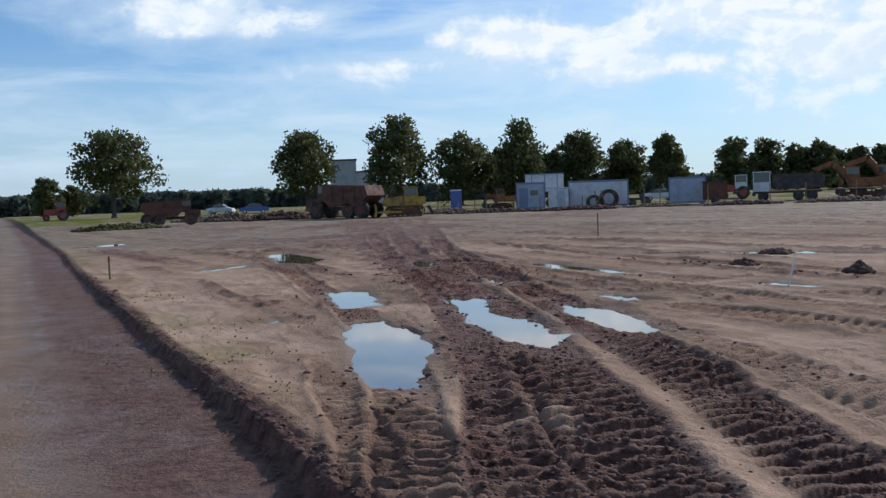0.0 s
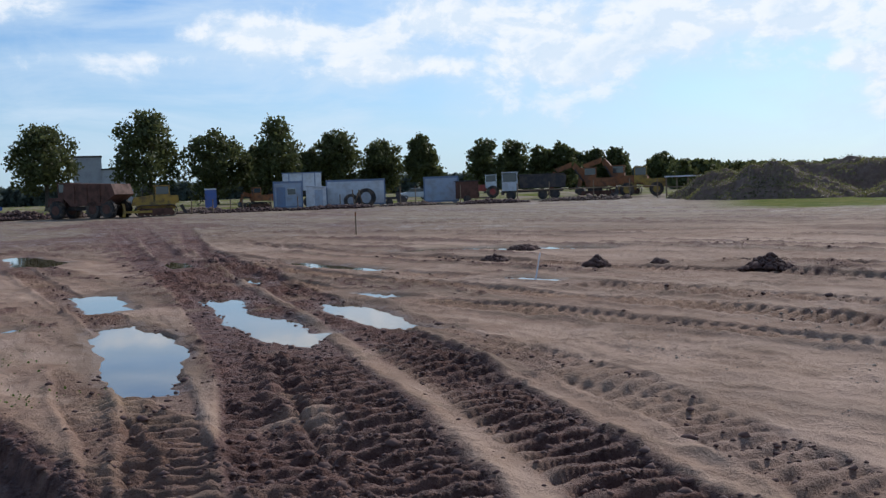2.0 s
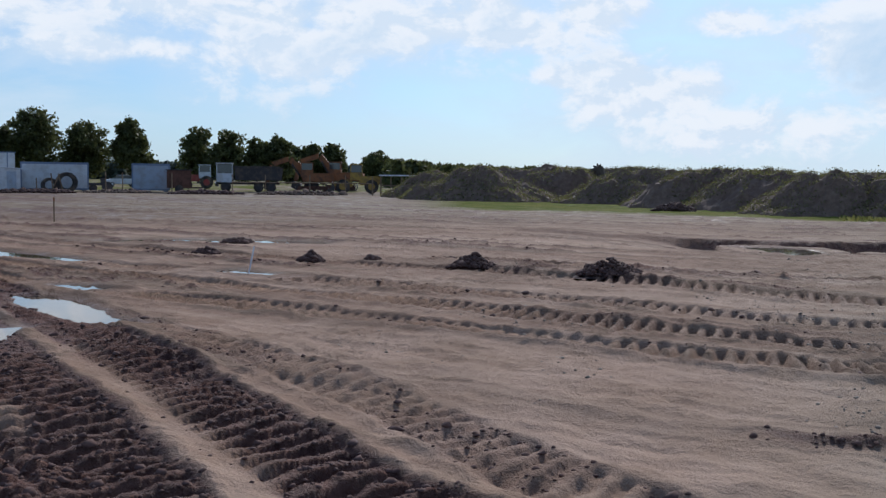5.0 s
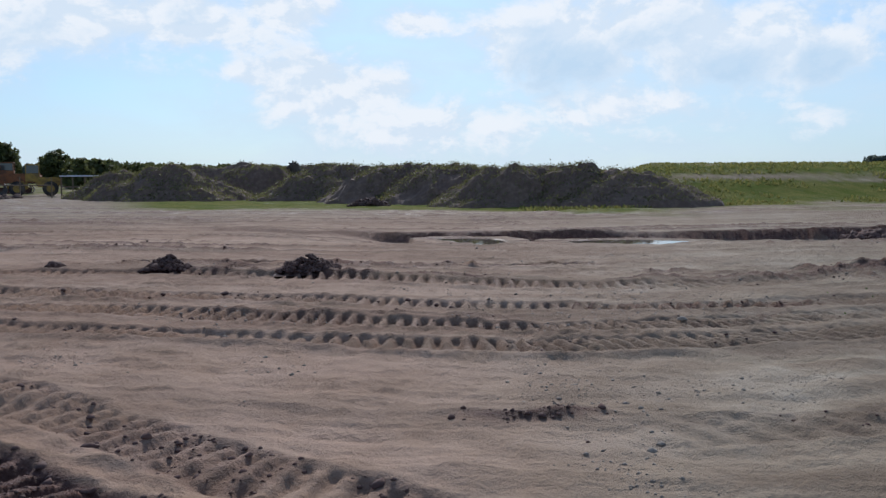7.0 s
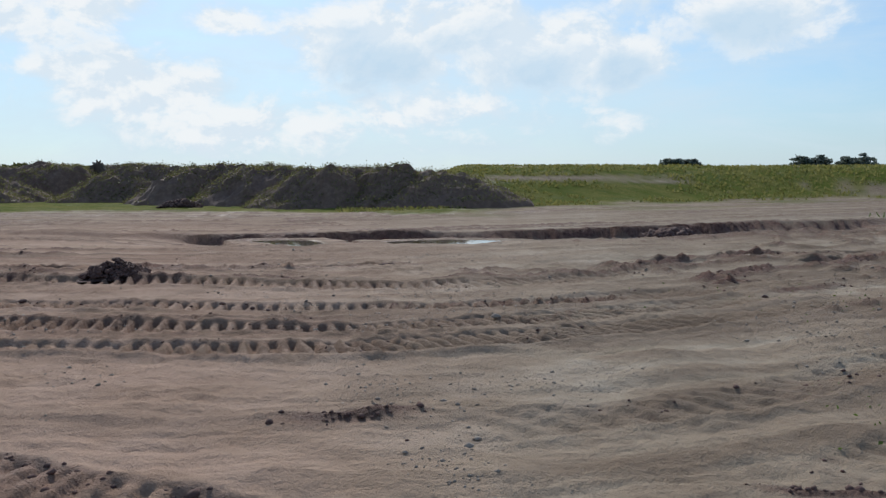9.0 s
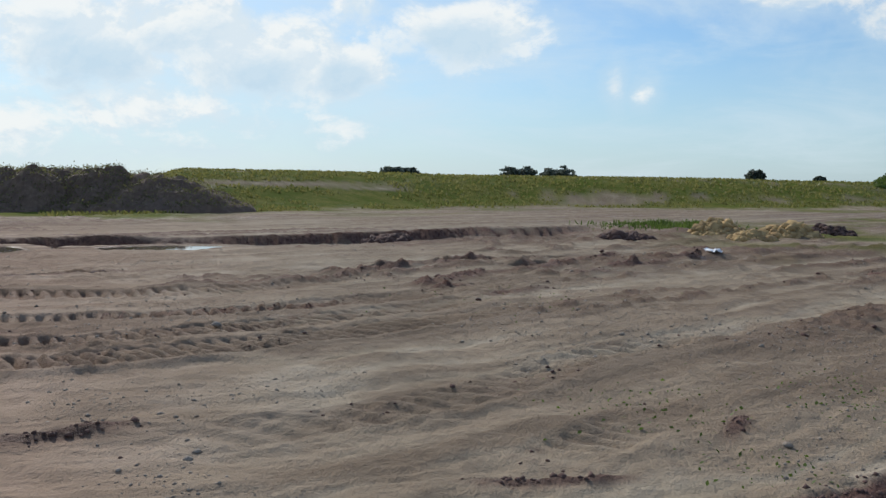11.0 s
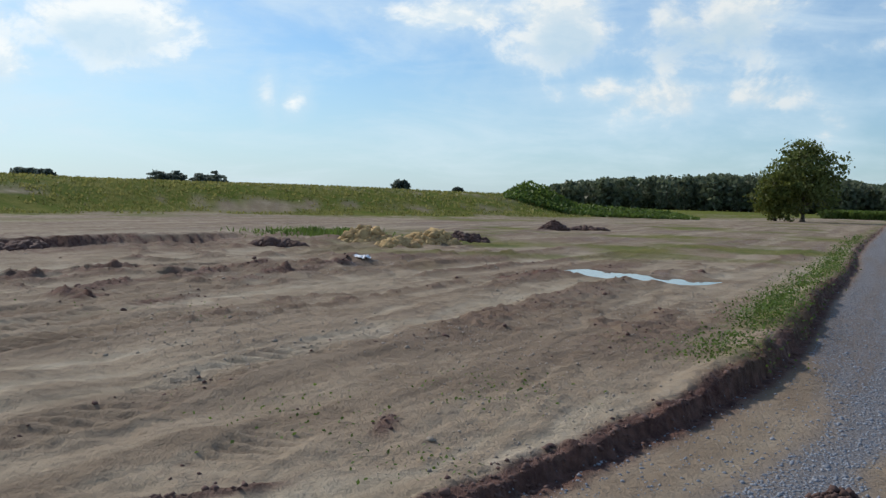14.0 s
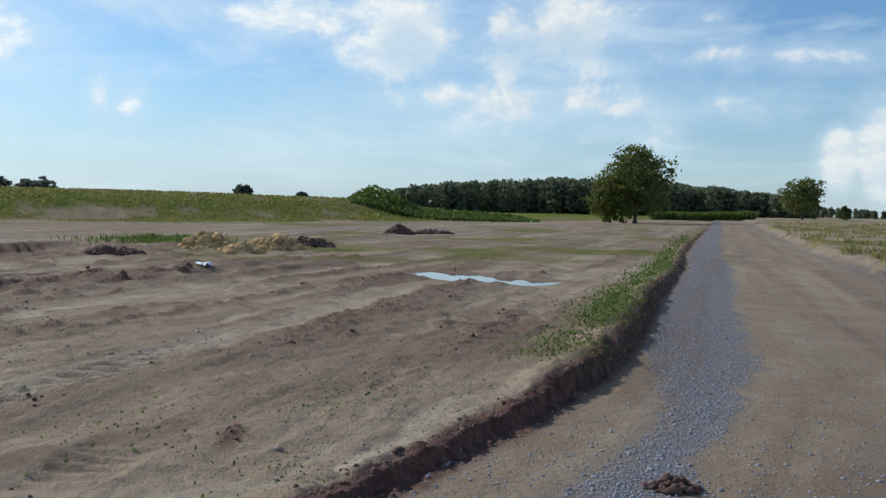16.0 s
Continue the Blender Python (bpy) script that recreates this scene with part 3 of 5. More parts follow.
    face = within * (0.4 + 0.6 * step(u, 6, 10.5)) * np.exp(-((s + 0.05) / 0.3) ** 2)
    mud = np.maximum(mud, face)
    z += within * 0.05 * np.exp(-((s - 0.5) / 0.5) ** 2)
    pale = np.maximum(pale, dug * 0.6 * step(wob, -0.3, 0.3))
    # puddles lie in hollows
    for corners in PUDDLES:
        xs, ys = [p[0] for p in corners], [p[1] for p in corners]
        idx = np.nonzero((x > min(xs) - 1.5) & (x < max(xs) + 1.5) & (y > min(ys) - 1.5) & (y < max(ys) + 1.5))[0]
        if len(idx):
            d = inside(x[idx], y[idx], corners, 1.0) + 0.22 * wob[idx] + 0.10 * rough[idx]
            hollow = step(d, -0.35, 0.3)
            level = puddle_level(corners)
            z[idx] = np.where(d > -0.75, np.maximum(z[idx], level + 0.014 + 0.01 * wob[idx]), z[idx])
            z[idx] = z[idx] * (1 - hollow) + (level + 0.035 - 0.09 * step(d, -0.2, 0.25) + 0.03 * rough[idx]) * hollow
            damp[idx] = np.maximum(damp[idx], step(d, -0.6, 0.0))
    # grass
    s = off_rise
    patch = fbm(x / 3, y / 3, 4, 91)
    fade = step(az, 52, 60) * (1 - step(az, 168, 176))
    grass = step(s + 4 * patch, -2.5, 1.0) * fade
    bare = step(fbm(run / 16, s / 3.2, 4, 161), 0.10, 0.36) * (1 - step(s, 22, 40)) * (1 - 0.6 * step(az, 95, 105))
    grass *= 1 - 0.85 * bare
    strip = step(s, -13, -4) * step(az, 62, 80) * step(fbm(run / 9, s / 2.2, 4, 163), 0.02, 0.34) * 0.7
    grass = np.maximum(grass, strip * (s < 1) * fade)
    far_left = step(r, 92, 115) * (1 - step(az, 30, 45))
    grass = np.maximum(grass, far_left * step(patch + 0.35, 0.0, 0.5))
    grass = np.maximum(grass, step(fbm(x / 6, y / 6, 4, 95), 0.06, 0.42) * step(r, 17, 36) * step(az, 86, 98) * 0.8)
    mounds = step(az, 29, 33) * (1 - step(az, 60, 66)) * step(r + 6 * patch, 50 - 0.5 * (az - 45), 56 - 0.5 * (az - 45))
    grass = np.maximum(grass, mounds)
    track_road = np.exp(-((along(x, y, FAR_TRACK)[0]) / 2.2) ** 2)
    grass *= 1 - np.clip(track_road * 1.3, 0, 1)
    pale = np.maximum(pale, track_road * 0.8)
    # the bank and the road
    d, u, _ = along(x, y, BANK)
    d = d + 0.07 * wob * (1 - step(r, 40, 90)) + 0.035 * rough + 0.02 * lump
    road = step(-d, -0.03, 0.05)
    lane = base_lane(x, y)
    z = z * (1 - road) + lane * road
    lip = np.exp(-((d - 0.16) / 0.14) ** 2)
    z += lip * (0.02 + 0.02 * rough + 0.05 * lump) * (1 - road)
    z += (1 - road) * np.exp(-((d - 0.3) / 0.3) ** 2) * step(az, 108, 117) * (0.10 + 0.10 * rough) * (1 - step(r, 16, 30))
    z += road * np.exp(-((d + 0.12) / 0.07) ** 2) * (0.012 + 0.05 * lump)
    # mud on the bank face, spread wider to paint the face's shade too
    soil = np.clip(np.exp(-((d + 0.01) / 0.15) ** 2) * 2.0, 0, 1)
    mud, pale, damp = mud * (1 - road), pale * (1 - road), damp * (1 - road)
    mud = np.maximum(mud, soil * step(rough, -0.9, -0.4))
    dark_band = road * (1 - step(az, 20, 60)) * (1 - step(-d, 0.95 + 0.25 * wob, 1.55 + 0.25 * wob))
    mud = np.maximum(mud, dark_band * (0.78 + 0.3 * lump + 0.2 * rough))
    grass *= 1 - road
    weedy = np.exp(-((d - 0.55) / 0.45) ** 2) * step(fbm(x / 1.6, y / 1.6, 3, 99), -0.12, 0.25) * 0.75
    grass = np.maximum(grass, weedy * (1 - road) * np.maximum(step(az, 112, 118), 0.45 * (1 - step(az, -3, 3))))
    right = step(az, 95, 115)
    strip_width = 1.42 + 0.2 * wob
    crushed = road * step(-d, 0.1 + 0.65 * right * (1 - step(r, 8, 13)), 0.4 + 0.95 * right * (1 - step(r, 8, 13))) * (1 - step(-d, strip_width, strip_width + 0.35))
    gravel = crushed * np.where(az > 60, 1.0, 0.55)
    beyond = step(-d, 5.9 + 0.5 * wob, 6.7 + 0.5 * wob)
    damp = np.maximum(damp, road * (1 - step(az, 20, 60)) * (0.95 + 0.1 * wob))
    ruts = np.exp(-((-d - 2.7) / 0.35) ** 2) + np.exp(-((-d - 4.6) / 0.35) ** 2)
    damp = np.maximum(damp, road * (1 - beyond) * (0.45 + 0.25 * ruts + 0.2 * (1 - step(az, 20, 60))))
    pale = np.maximum(pale, road * (1 - beyond) * (1 - crushed) * 0.25 * step(wob, -0.2, 0.4))
    grass = np.maximum(grass, beyond * step(patch, -0.05, 0.4) * 0.8)
    lanes = fbm(d * 2.3, u * 0.12, 4, 141)
    damp = np.maximum(damp, road * (1 - beyond) * (0.35 + 0.9 * step(lanes, -0.1, 0.4)) * 0.8)
    pale = np.maximum(pale, road * (1 - beyond) * (1 - crushed) * step(-lanes, 0.1, 0.4) * 0.5)
    shoulder = road * step(-d, 4.9, 5.4) * (1 - beyond)
    gravel = np.maximum(gravel, shoulder * 0.6 * step(wob, -0.2, 0.2))
    z += beyond * road * (0.30 + 0.25 * patch + 0.08 * rough) - 0.012 * ruts * road + 0.01 * lanes * road
    cls = np.where((road > 0.5) & (beyond < 0.5), 1, np.where((off_rise > 0) & (az > 56) & (az < 170) & (road < 0.5), 2, 0))
    return z, dict(mud=mud, pale=pale, grass=np.clip(grass, 0, 1), gravel=gravel, damp=damp, track=track), cls


FAR_TRACK = smooth_line([(40, 6), (58, -6), (86, -26), (120, -52), (150, -78)])


def base_lane(x, y):
    r = np.hypot(x, y)
    return -0.13 + 0.02 * fbm(x / 3, y / 3, 3, 7) + 0.012 * fbm(x * 2, y * 2, 3, 8) + 0.35 * step(r, 60, 160)


def puddle_level(corners):
    cx, cy = np.array([sum(p[0] for p in corners) / len(corners)]), np.array([sum(p[1] for p in corners) / len(corners)])
    deep = 0.08 if 17 < cx[0] < 24 and cy[0] > 8 else 0.02
    return float(base_height(cx, cy)[0][0]) - deep


def height(x, y):
    return float(terrain(np.array([float(x)]), np.array([float(y)]))[0][0])


# One sheet, finer towards the bend in the road where everything near lies.
turns = np.radians(np.concatenate([np.arange(-28, 140, 0.17), np.arange(140, 332, 3.0)]))
rings = [0.6]
while rings[-1] < 4500:
    q = rings[-1]
    rings.append(q * (1.10 if q < 3 else 1.0047 if q < 24 else 1.007 if q < 36 else 1.011 if q < 80 else 1.03 if q < 300 else 1.12))
rings = np.array(rings)
GX, GY = np.outer(rings, np.sin(turns)).ravel(), np.outer(rings, np.cos(turns)).ravel()
GZ, MASKS, CLASS = terrain(GX, GY)
rows, cols = len(rings), len(turns)
ii, jj = np.meshgrid(np.arange(rows - 1), np.arange(cols), indexing="ij")
j2 = (jj + 1) % cols
QUADS = np.stack([ii * cols + jj, ii * cols + j2, (ii + 1) * cols + j2, (ii + 1) * cols + jj], -1).reshape(-1, 4)[:, ::-1]
QCLASS = CLASS[QUADS[:, 0]]


def sheet(name, quads, label, category):
    used, back = np.unique(quads.ravel(), return_inverse=True)
    me = bpy.data.meshes.new(name)
    me.vertices.add(len(used))
    me.vertices.foreach_set("co", np.stack([GX[used], GY[used], GZ[used]], 1).astype(np.float32).ravel())
    me.loops.add(quads.size)
    me.loops.foreach_set("vertex_index", back.astype(np.int32).ravel())
    me.polygons.add(len(quads))
    me.polygons.foreach_set("loop_start", np.arange(0, quads.size, 4, dtype=np.int32))
    for key, values in MASKS.items():
        me.attributes.new(key, "FLOAT", "POINT").data.foreach_set("value", values[used].astype(np.float32))
    me.update(calc_edges=True)
    me.polygons.foreach_set("use_smooth", np.ones(len(quads), bool))
    me.materials.append(EARTH)
    return tagged(new(name, me), label, category, kind="structure")


sheet("ground", QUADS[QCLASS == 0], "bare sandy site ground with muddy wheel tracks", "ground")
sheet("road", QUADS[QCLASS == 1], "unpaved road of sand and grey crushed stone", "road")
sheet("grass_field", QUADS[QCLASS == 2], "low grassy rise beyond the bare site", "field")
# the patch of road right under the feet
cap = bpy.data.meshes.new("road")
cap.from_pydata([(0, 0, -0.2), *[(float(GX[k]), float(GY[k]), float(GZ[k])) for k in range(0, cols, 20)]], [], [(0, k + 1, k + 2) for k in range(len(range(0, cols, 20)) - 1)])
cap.materials.append(EARTH)
tagged(new("road", cap), "unpaved road of sand and grey crushed stone", "road", kind="structure")

for corners in PUDDLES:
    cx, cy = sum(p[0] for p in corners) / len(corners), sum(p[1] for p in corners) / len(corners)
    bm = bmesh.new()
    ring = []
    for k, (px, py) in enumerate(smooth_line(corners + corners[:1], 4)[:-1]):
        v = Vector((px - cx, py - cy))
        v += v.normalized() * 0.16
        ring.append(bm.verts.new((v.x, v.y, 0)))
    f = bm.faces.new(ring)
    if f.normal.z < 0:
        f.normal_flip()
    bmesh.ops.triangulate(bm, faces=[f])
    me = bpy.data.meshes.new("puddle")
    bm.to_mesh(me)
    bm.free()
    me.materials.append(WATER)
    ob = tagged(new("puddle", me), "shallow rain puddle mirroring the sky in mud", "puddle", "puddles on the site", "structure")
    ob.location = (cx, cy, puddle_level(corners))

# ---- helpers for things ----


def at(az, d, lift=0.0):
    a = radians(az)
    x, y = d * math.sin(a), d * math.cos(a)
    return Vector((x, y, height(x, y) + lift))


def box(bm, size, loc=(0, 0, 0), bevel=0.0, turn=None, taper=1.0):
    r = bmesh.ops.create_cube(bm, size=1.0)["verts"]
    for v in r:
        t = taper if v.co.z > 0 else 1.0
        v.co = Vector((v.co.x * size[0] * t, v.co.y * size[1] * t, v.co.z * size[2]))
    if bevel:
        edges = list({e for v in r for e in v.link_edges})
        got = bmesh.ops.bevel(bm, geom=edges, offset=bevel, segments=2, affect="EDGES")
        r = list({v for f in got["faces"] for v in f.verts} | {v for v in r if v.is_valid})
    if turn is not None:
        bmesh.ops.rotate(bm, verts=r, cent=(0, 0, 0), matrix=turn.to_3x3())
    bmesh.ops.translate(bm, verts=r, vec=loc)
    return r


def disc(bm, radius, depth, loc, axis="y", segments=20, r2=None, bevel=0.0):
    r = bmesh.ops.create_cone(bm, cap_ends=True, segments=segments, radius1=radius, radius2=radius if r2 is None else r2, depth=depth)["verts"]
    if axis == "y":
        bmesh.ops.rotate(bm, verts=r, cent=(0, 0, 0), matrix=Matrix.Rotation(radians(90), 3, "X"))
    elif axis == "x":
        bmesh.ops.rotate(bm, verts=r, cent=(0, 0, 0), matrix=Matrix.Rotation(radians(90), 3, "Y"))
    bmesh.ops.translate(bm, verts=r, vec=loc)
    return r


def limb(bm, a, b, r1, r2, segments=7):
    a, b = Vector(a), Vector(b)
    r = bmesh.ops.create_cone(bm, cap_ends=True, segments=segments, radius1=r1, radius2=r2, depth=(b - a).length)["verts"]
    bmesh.ops.rotate(bm, verts=r, cent=(0, 0, 0), matrix=(b - a).to_track_quat("Z", "Y").to_matrix())
    bmesh.ops.translate(bm, verts=r, vec=(a + b) / 2)


def profile(bm, outline, width):
    """A side outline (x, z) drawn out to a width along y."""
    left = [bm.verts.new((x, -width / 2, z)) for x, z in outline]
    right = [bm.verts.new((x, width / 2, z)) for x, z in outline]
    bm.faces.new(left)
    bm.faces.new(right[::-1])
    for k in range(len(outline)):
        j = (k + 1) % len(outline)
        bm.faces.new((left[j], left[k], right[k], right[j]))
    bmesh.ops.recalc_face_normals(bm, faces=bm.faces)


def part(name, bm, mat, parent=None, label="", smooth=False):
    me = bpy.data.meshes.new(name)
    bm.to_mesh(me)
    bm.free()
    me.materials.append(mat)
    if smooth:
        me.polygons.foreach_set("use_smooth", np.ones(len(me.polygons), bool))
    ob = new(name, me)
    ob.parent = parent
    if label:
        tagged(ob, label)
    return ob


def boxes(*specs):
    bm = bmesh.new()
    for spec in specs:
        box(bm, *spec)
    return bm


def thing(name, label, category, where, heading=0.0, group="", tilt=0.0):
    ob = tagged(new(name), label, category, group)
    ob.matrix_basis = Matrix.Translation(where) @ Matrix.Rotation(radians(heading), 4, "Z") @ Matrix.Rotation(radians(tilt), 4, "X")
    return ob


def cards(rng, centres, sizes, normals=None):
    """Small leaf-like faces: corners and quads, each turned at random."""
    n = len(centres)
    a = rng.normal(size=(n, 3))
    if normals is not None:
        a = a * 0.6 + normals
    a /= np.linalg.norm(a, axis=1)[:, None]
    b = np.cross(a, rng.normal(size=(n, 3)))
    b /= np.linalg.norm(b, axis=1)[:, None]
    c = np.cross(a, b)
    s = sizes[:, None]
    w = s * rng.uniform(0.5, 0.8, (n, 1))
    bend = a * s * 0.18
    corners = np.stack([centres - b * s, centres - c * w + bend, centres + b * s, centres + c * w + bend], 1)
    return corners.reshape(-1, 3)


def leaf_mesh(name, corners, mat):
    me = bpy.data.meshes.new(name)
    n = len(corners) // 4
    me.vertices.add(n * 4)
    me.vertices.foreach_set("co", corners.astype(np.float32).ravel())
    me.loops.add(n * 4)
    me.loops.foreach_set("vertex_index", np.arange(n * 4, dtype=np.int32))
    me.polygons.add(n)
    me.polygons.foreach_set("loop_start", np.arange(0, n * 4, 4, dtype=np.int32))
    me.update(calc_edges=True)
    me.materials.append(mat)
    return me


def crown_points(rng, blobs, count):
    """Points in and near the skin of several rounded masses."""
    vol = np.array([b[3] * b[4] * b[5] for b in blobs]) ** 0.7
    pick = rng.choice(len(blobs), count, p=vol / vol.sum())
    d = rng.normal(size=(count, 3))
    d /= np.linalg.norm(d, axis=1)[:, None]
    lump = 1 + 0.16 * np.sin(d[:, 0] * 5 + pick) * np.cos(d[:, 1] * 6 + pick * 2) + 0.12 * np.sin(d[:, 2] * 9 + pick * 3)
    rad = np.clip(1 - np.abs(rng.normal(0, 0.22, count)), 0.15, 1.1) * lump
    b = np.array(blobs)[pick]
    return b[:, :3] + d * b[:, 3:] * rad[:, None]


def tree_mesh(seed, tall, wide, bare, leaves=5200, size=0.30, point=0.0):
    """Trunk with limbs, and a crown of leaves, for a tree of that height and spread."""
    rng = np.random.default_rng(seed)
    bm = bmesh.new()
    r0 = 0.028 * tall
    bend = rng.normal(0, 0.02 * tall, (4, 2))
    knots = [(0, 0, -0.3), (bend[0, 0] * 0.3, bend[0, 1] * 0.3, bare * tall), (bend[1, 0], bend[1, 1], 0.5 * tall), (bend[2, 0], bend[2, 1], 0.78 * tall)]
    for k, (a, b) in enumerate(zip(knots, knots[1:])):
        limb(bm, a, b, r0 * (1 - 0.27 * k), r0 * (1 - 0.27 * (k + 1)), 9)
    limb(bm, (0, 0, -0.3), (0, 0, 0.45), r0 * 1.7, r0, 9)
    blobs = []
    top, mid = tall, tall * (bare + 1) / 2
    for k in range(15):
        f = (k + 0.5) / 15
        z = tall * (bare + 0.06 + (0.86 - bare) * f)
        spread = wide / 2 * (math.sin(math.pi * (0.18 + 0.72 * f)) ** 0.7) * (1 - point * f)
        ang = k * 2.4 + rng.uniform(-0.4, 0.4)
        far = spread * rng.uniform(0.45, 0.68)
        x, y = far * math.cos(ang), far * math.sin(ang)
        rr = spread * rng.uniform(0.36, 0.52)
        blobs.append((x, y, z, rr, rr, rr * 0.85))
        if k % 2 == 0:
            limb(bm, (0, 0, max(bare * tall, z - 0.22 * tall)), (x, y, z), r0 * 0.36, r0 * 0.10, 6)
    blobs.append((0, 0, mid, wide * 0.30, wide * 0.30, tall * (1 - bare) * 0.36))
    blobs.append((bend[2, 0], bend[2, 1], top - 0.14 * tall, wide * 0.2 * (1 - 0.4 * point), wide * 0.2 * (1 - 0.4 * point), 0.13 * tall))
    tufts = crown_points(rng, blobs, max(60, leaves // 30))
    pts = tufts[rng.integers(0, len(tufts), leaves)] + rng.normal(0, 1, (leaves, 3)) * np.array([0.040 * wide, 0.040 * wide, 0.03 * tall])
    loose = leaves // 4
    pts[:loose] = crown_points(rng, blobs, loose)
    return bm, cards(rng, pts, rng.uniform(0.6, 1.3, leaves) * size)


def tree(seed, az, d, top, half, bare, label, mat, leaves=5200, size=0.30, point=0.0, group="", category="tree", low=0.0):
    where = at(az, d)
    tall = (1.65 + d * math.tan(radians(top)) - where.z) * 1.03
    wide = 2.4 * d * math.tan(radians(half))
    ob = thing("tree", label, category, where, seed * 37 % 360, group)
    bm, corners = tree_mesh(seed, tall, wide, bare, leaves, size, point)
    part("trunk", bm, BARK, ob, smooth=True)
    new("crown", leaf_mesh("crown", corners, mat)).parent = ob
    return ob


MEADOW = material("meadow grass", foliage((0.16, 0.17, 0.04), (0.30, 0.27, 0.09), 0.15))
# ---- trees of the avenue, dark against the light ----
AVENUE = "avenue of trees"
DARK_TREE = "broad dark green roadside tree seen against the light"
for seed, az, d, top, half, bare, point in (
        (1, -18.9, 150, 4.54, 2.25, 0.24, 0.1), (2, -7.95, 150, 4.25, 1.7, 0.22, 0.0), (3, -2.46, 150, 5.1, 2.05, 0.14, 0.3),
        (4, 1.25, 156, 3.73, 1.9, 0.14, 0.0), (5, 4.85, 150, 4.62, 1.7, 0.12, 0.5), (6, 8.23, 158, 3.82, 1.4, 0.14, 0.2),
        (7, 10.87, 165, 3.16, 1.4, 0.15, 0.2), (8, 13.42, 160, 3.4, 1.12, 0.14, 0.3), (18, 3.3, 158, 2.9, 0.7, 0.1, 0.0), (19, 6.7, 162, 2.7, 0.9, 0.1, 0.0)):
    tree(seed, az, d, top, half, bare, DARK_TREE, LEAF, 6500, 0.30, point, AVENUE)
for seed, az, d, top, half in ((9, 17.1, 215, 2.9, 1.05), (10, 18.87, 220, 2.89, 1.0), (11, 20.45, 225, 2.36, 0.95), (12, 21.6, 225, 2.56, 0.95),
                               (13, 22.6, 240, 1.95, 0.8), (14, 23.67, 240, 2.13, 0.8), (15, 24.85, 240, 2.13, 0.8), (16, 27.4, 230, 1.72, 0.85)):
    tree(seed, az, d, top, half, 0.05, DARK_TREE, LEAF, 4200, 0.42, 0.0, AVENUE)

# ---- trees by the road on the other side ----
big = tree(31, 118.2, 150, 3.83, 1.95, 0.10, "bushy green tree standing alone beside the unpaved road", LEAF_GREEN, 8500, 0.26, 0.0)
low_bush = tree(32, 116.75, 146, 2.1, 1.05, 0.02, "bush at the foot of a tree, coloured sunlit yellowish green", LEAF_SUNNY, 3200, 0.24, 0.0, category="bush")
tree(33, 127.45, 255, 2.05, 1.12, 0.2, "small round tree at the far end of the road", LEAF_GREEN, 5000, 0.3, 0.0)
tree(34, 129.62, 300, 0.55, 0.3, 0.05, "low roadside bush far down the road", LEAF, 1500, 0.3, 0.0, category="bush")
# these bushes take the leaf colour that has haze in it
for seed, az, d, top, half in ((35, 95.0, 260, 1.06, 0.5), (36, 73.9, 240, 0.98, 0.65), (37, 74.9, 245, 0.94, 0.6), (38, 81.4, 250, 0.92, 1.0), (39, 83.8, 250, 0.86, 1.0), (40, 98.4, 280, 0.76, 0.3)):
    tree(seed, az, d, top, half, 0.02, "dark bush on the skyline of the grassy rise", HAZED_LEAF, 2600, 0.4, 0.0, "bushes on the rise", "bush")
tree(41, -22.4, 300, 2.04, 0.75, 0.05, "pair of grown-together poplars in the haze", LEAF, 3500, 0.5, 0.0)
tree(42, -21.1, 310, 1.55, 0.7, 0.05, "low round tree in the haze", LEAF, 2500, 0.5, 0.0)


# ---- woods far off ----
def woods(name, seed, az0, az1, d, depth, count, tops, label, mat, card, per, bare):
    rng = np.random.default_rng(seed)
    bm = bmesh.new()
    every = []
    ground_z = at((az0 + az1) / 2, d).z
    for k in range(count):
        az = rng.uniform(az0, az1)
        f = (az - az0) / (az1 - az0)
        e = np.interp(f, [q[0] for q in tops], [q[1] for q in tops])
        dd = d + depth * rng.uniform(0, 1)
        tall = (1.65 + d * math.tan(radians(e)) - ground_z) * rng.uniform(0.86, 1.03)
        x, y = dd * math.sin(radians(az)), dd * math.cos(radians(az))
        wide = tall * rng.uniform(0.22, 0.36)
        limb(bm, (x, y, ground_z - 0.5), (x, y, ground_z + tall * 0.8), tall * 0.016, tall * 0.006, 5)
        t = rng.uniform(0, 1, per)
        ang = rng.uniform(0, 6.283, per)
        rad = wide * np.sqrt(rng.uniform(0, 1, per)) * np.sin(np.pi * (0.12 + 0.8 * t)) ** 0.6
        z = ground_z + tall * (bare + (1 - bare) * t)
        pts = np.stack([x + rad * np.cos(ang), y + rad * np.sin(ang), z], 1)
        every.append(cards(rng, pts, rng.uniform(0.6, 1.3, per) * card))
    stand = tagged(new(name), label, "woodland", kind="stuff")
    part("trunks", bm, BARK, stand)
    new("foliage", leaf_mesh("foliage", np.concatenate(every), mat)).parent = stand


woods("pine_wood", 51, 103.6, 128.0, 420, 60, 620, ((0, 0.9), (0.03, 1.25), (0.16, 1.6), (0.42, 2.0), (0.7, 1.75), (0.84, 1.4), (1, 1.05)), "dark pine wood with bare trunks behind the fields", PINE, 1.0, 130, 0.06)
woods("far_wood", 52, -30, 31, 800, 60, 900, ((0, 1.0), (0.2, 1.0), (0.5, 0.95), (1, 0.9)), "long band of woods on the horizon, coloured bluish for haze", HAZED_LEAF, 3.4, 90, 0.0)
woods("far_hedge", 53, 128, 142, 700, 60, 90, ((0, 0.5), (0.4, 0.25), (1, 0.2)), "far low hedges on the horizon", PINE, 1.6, 40, 0.0)
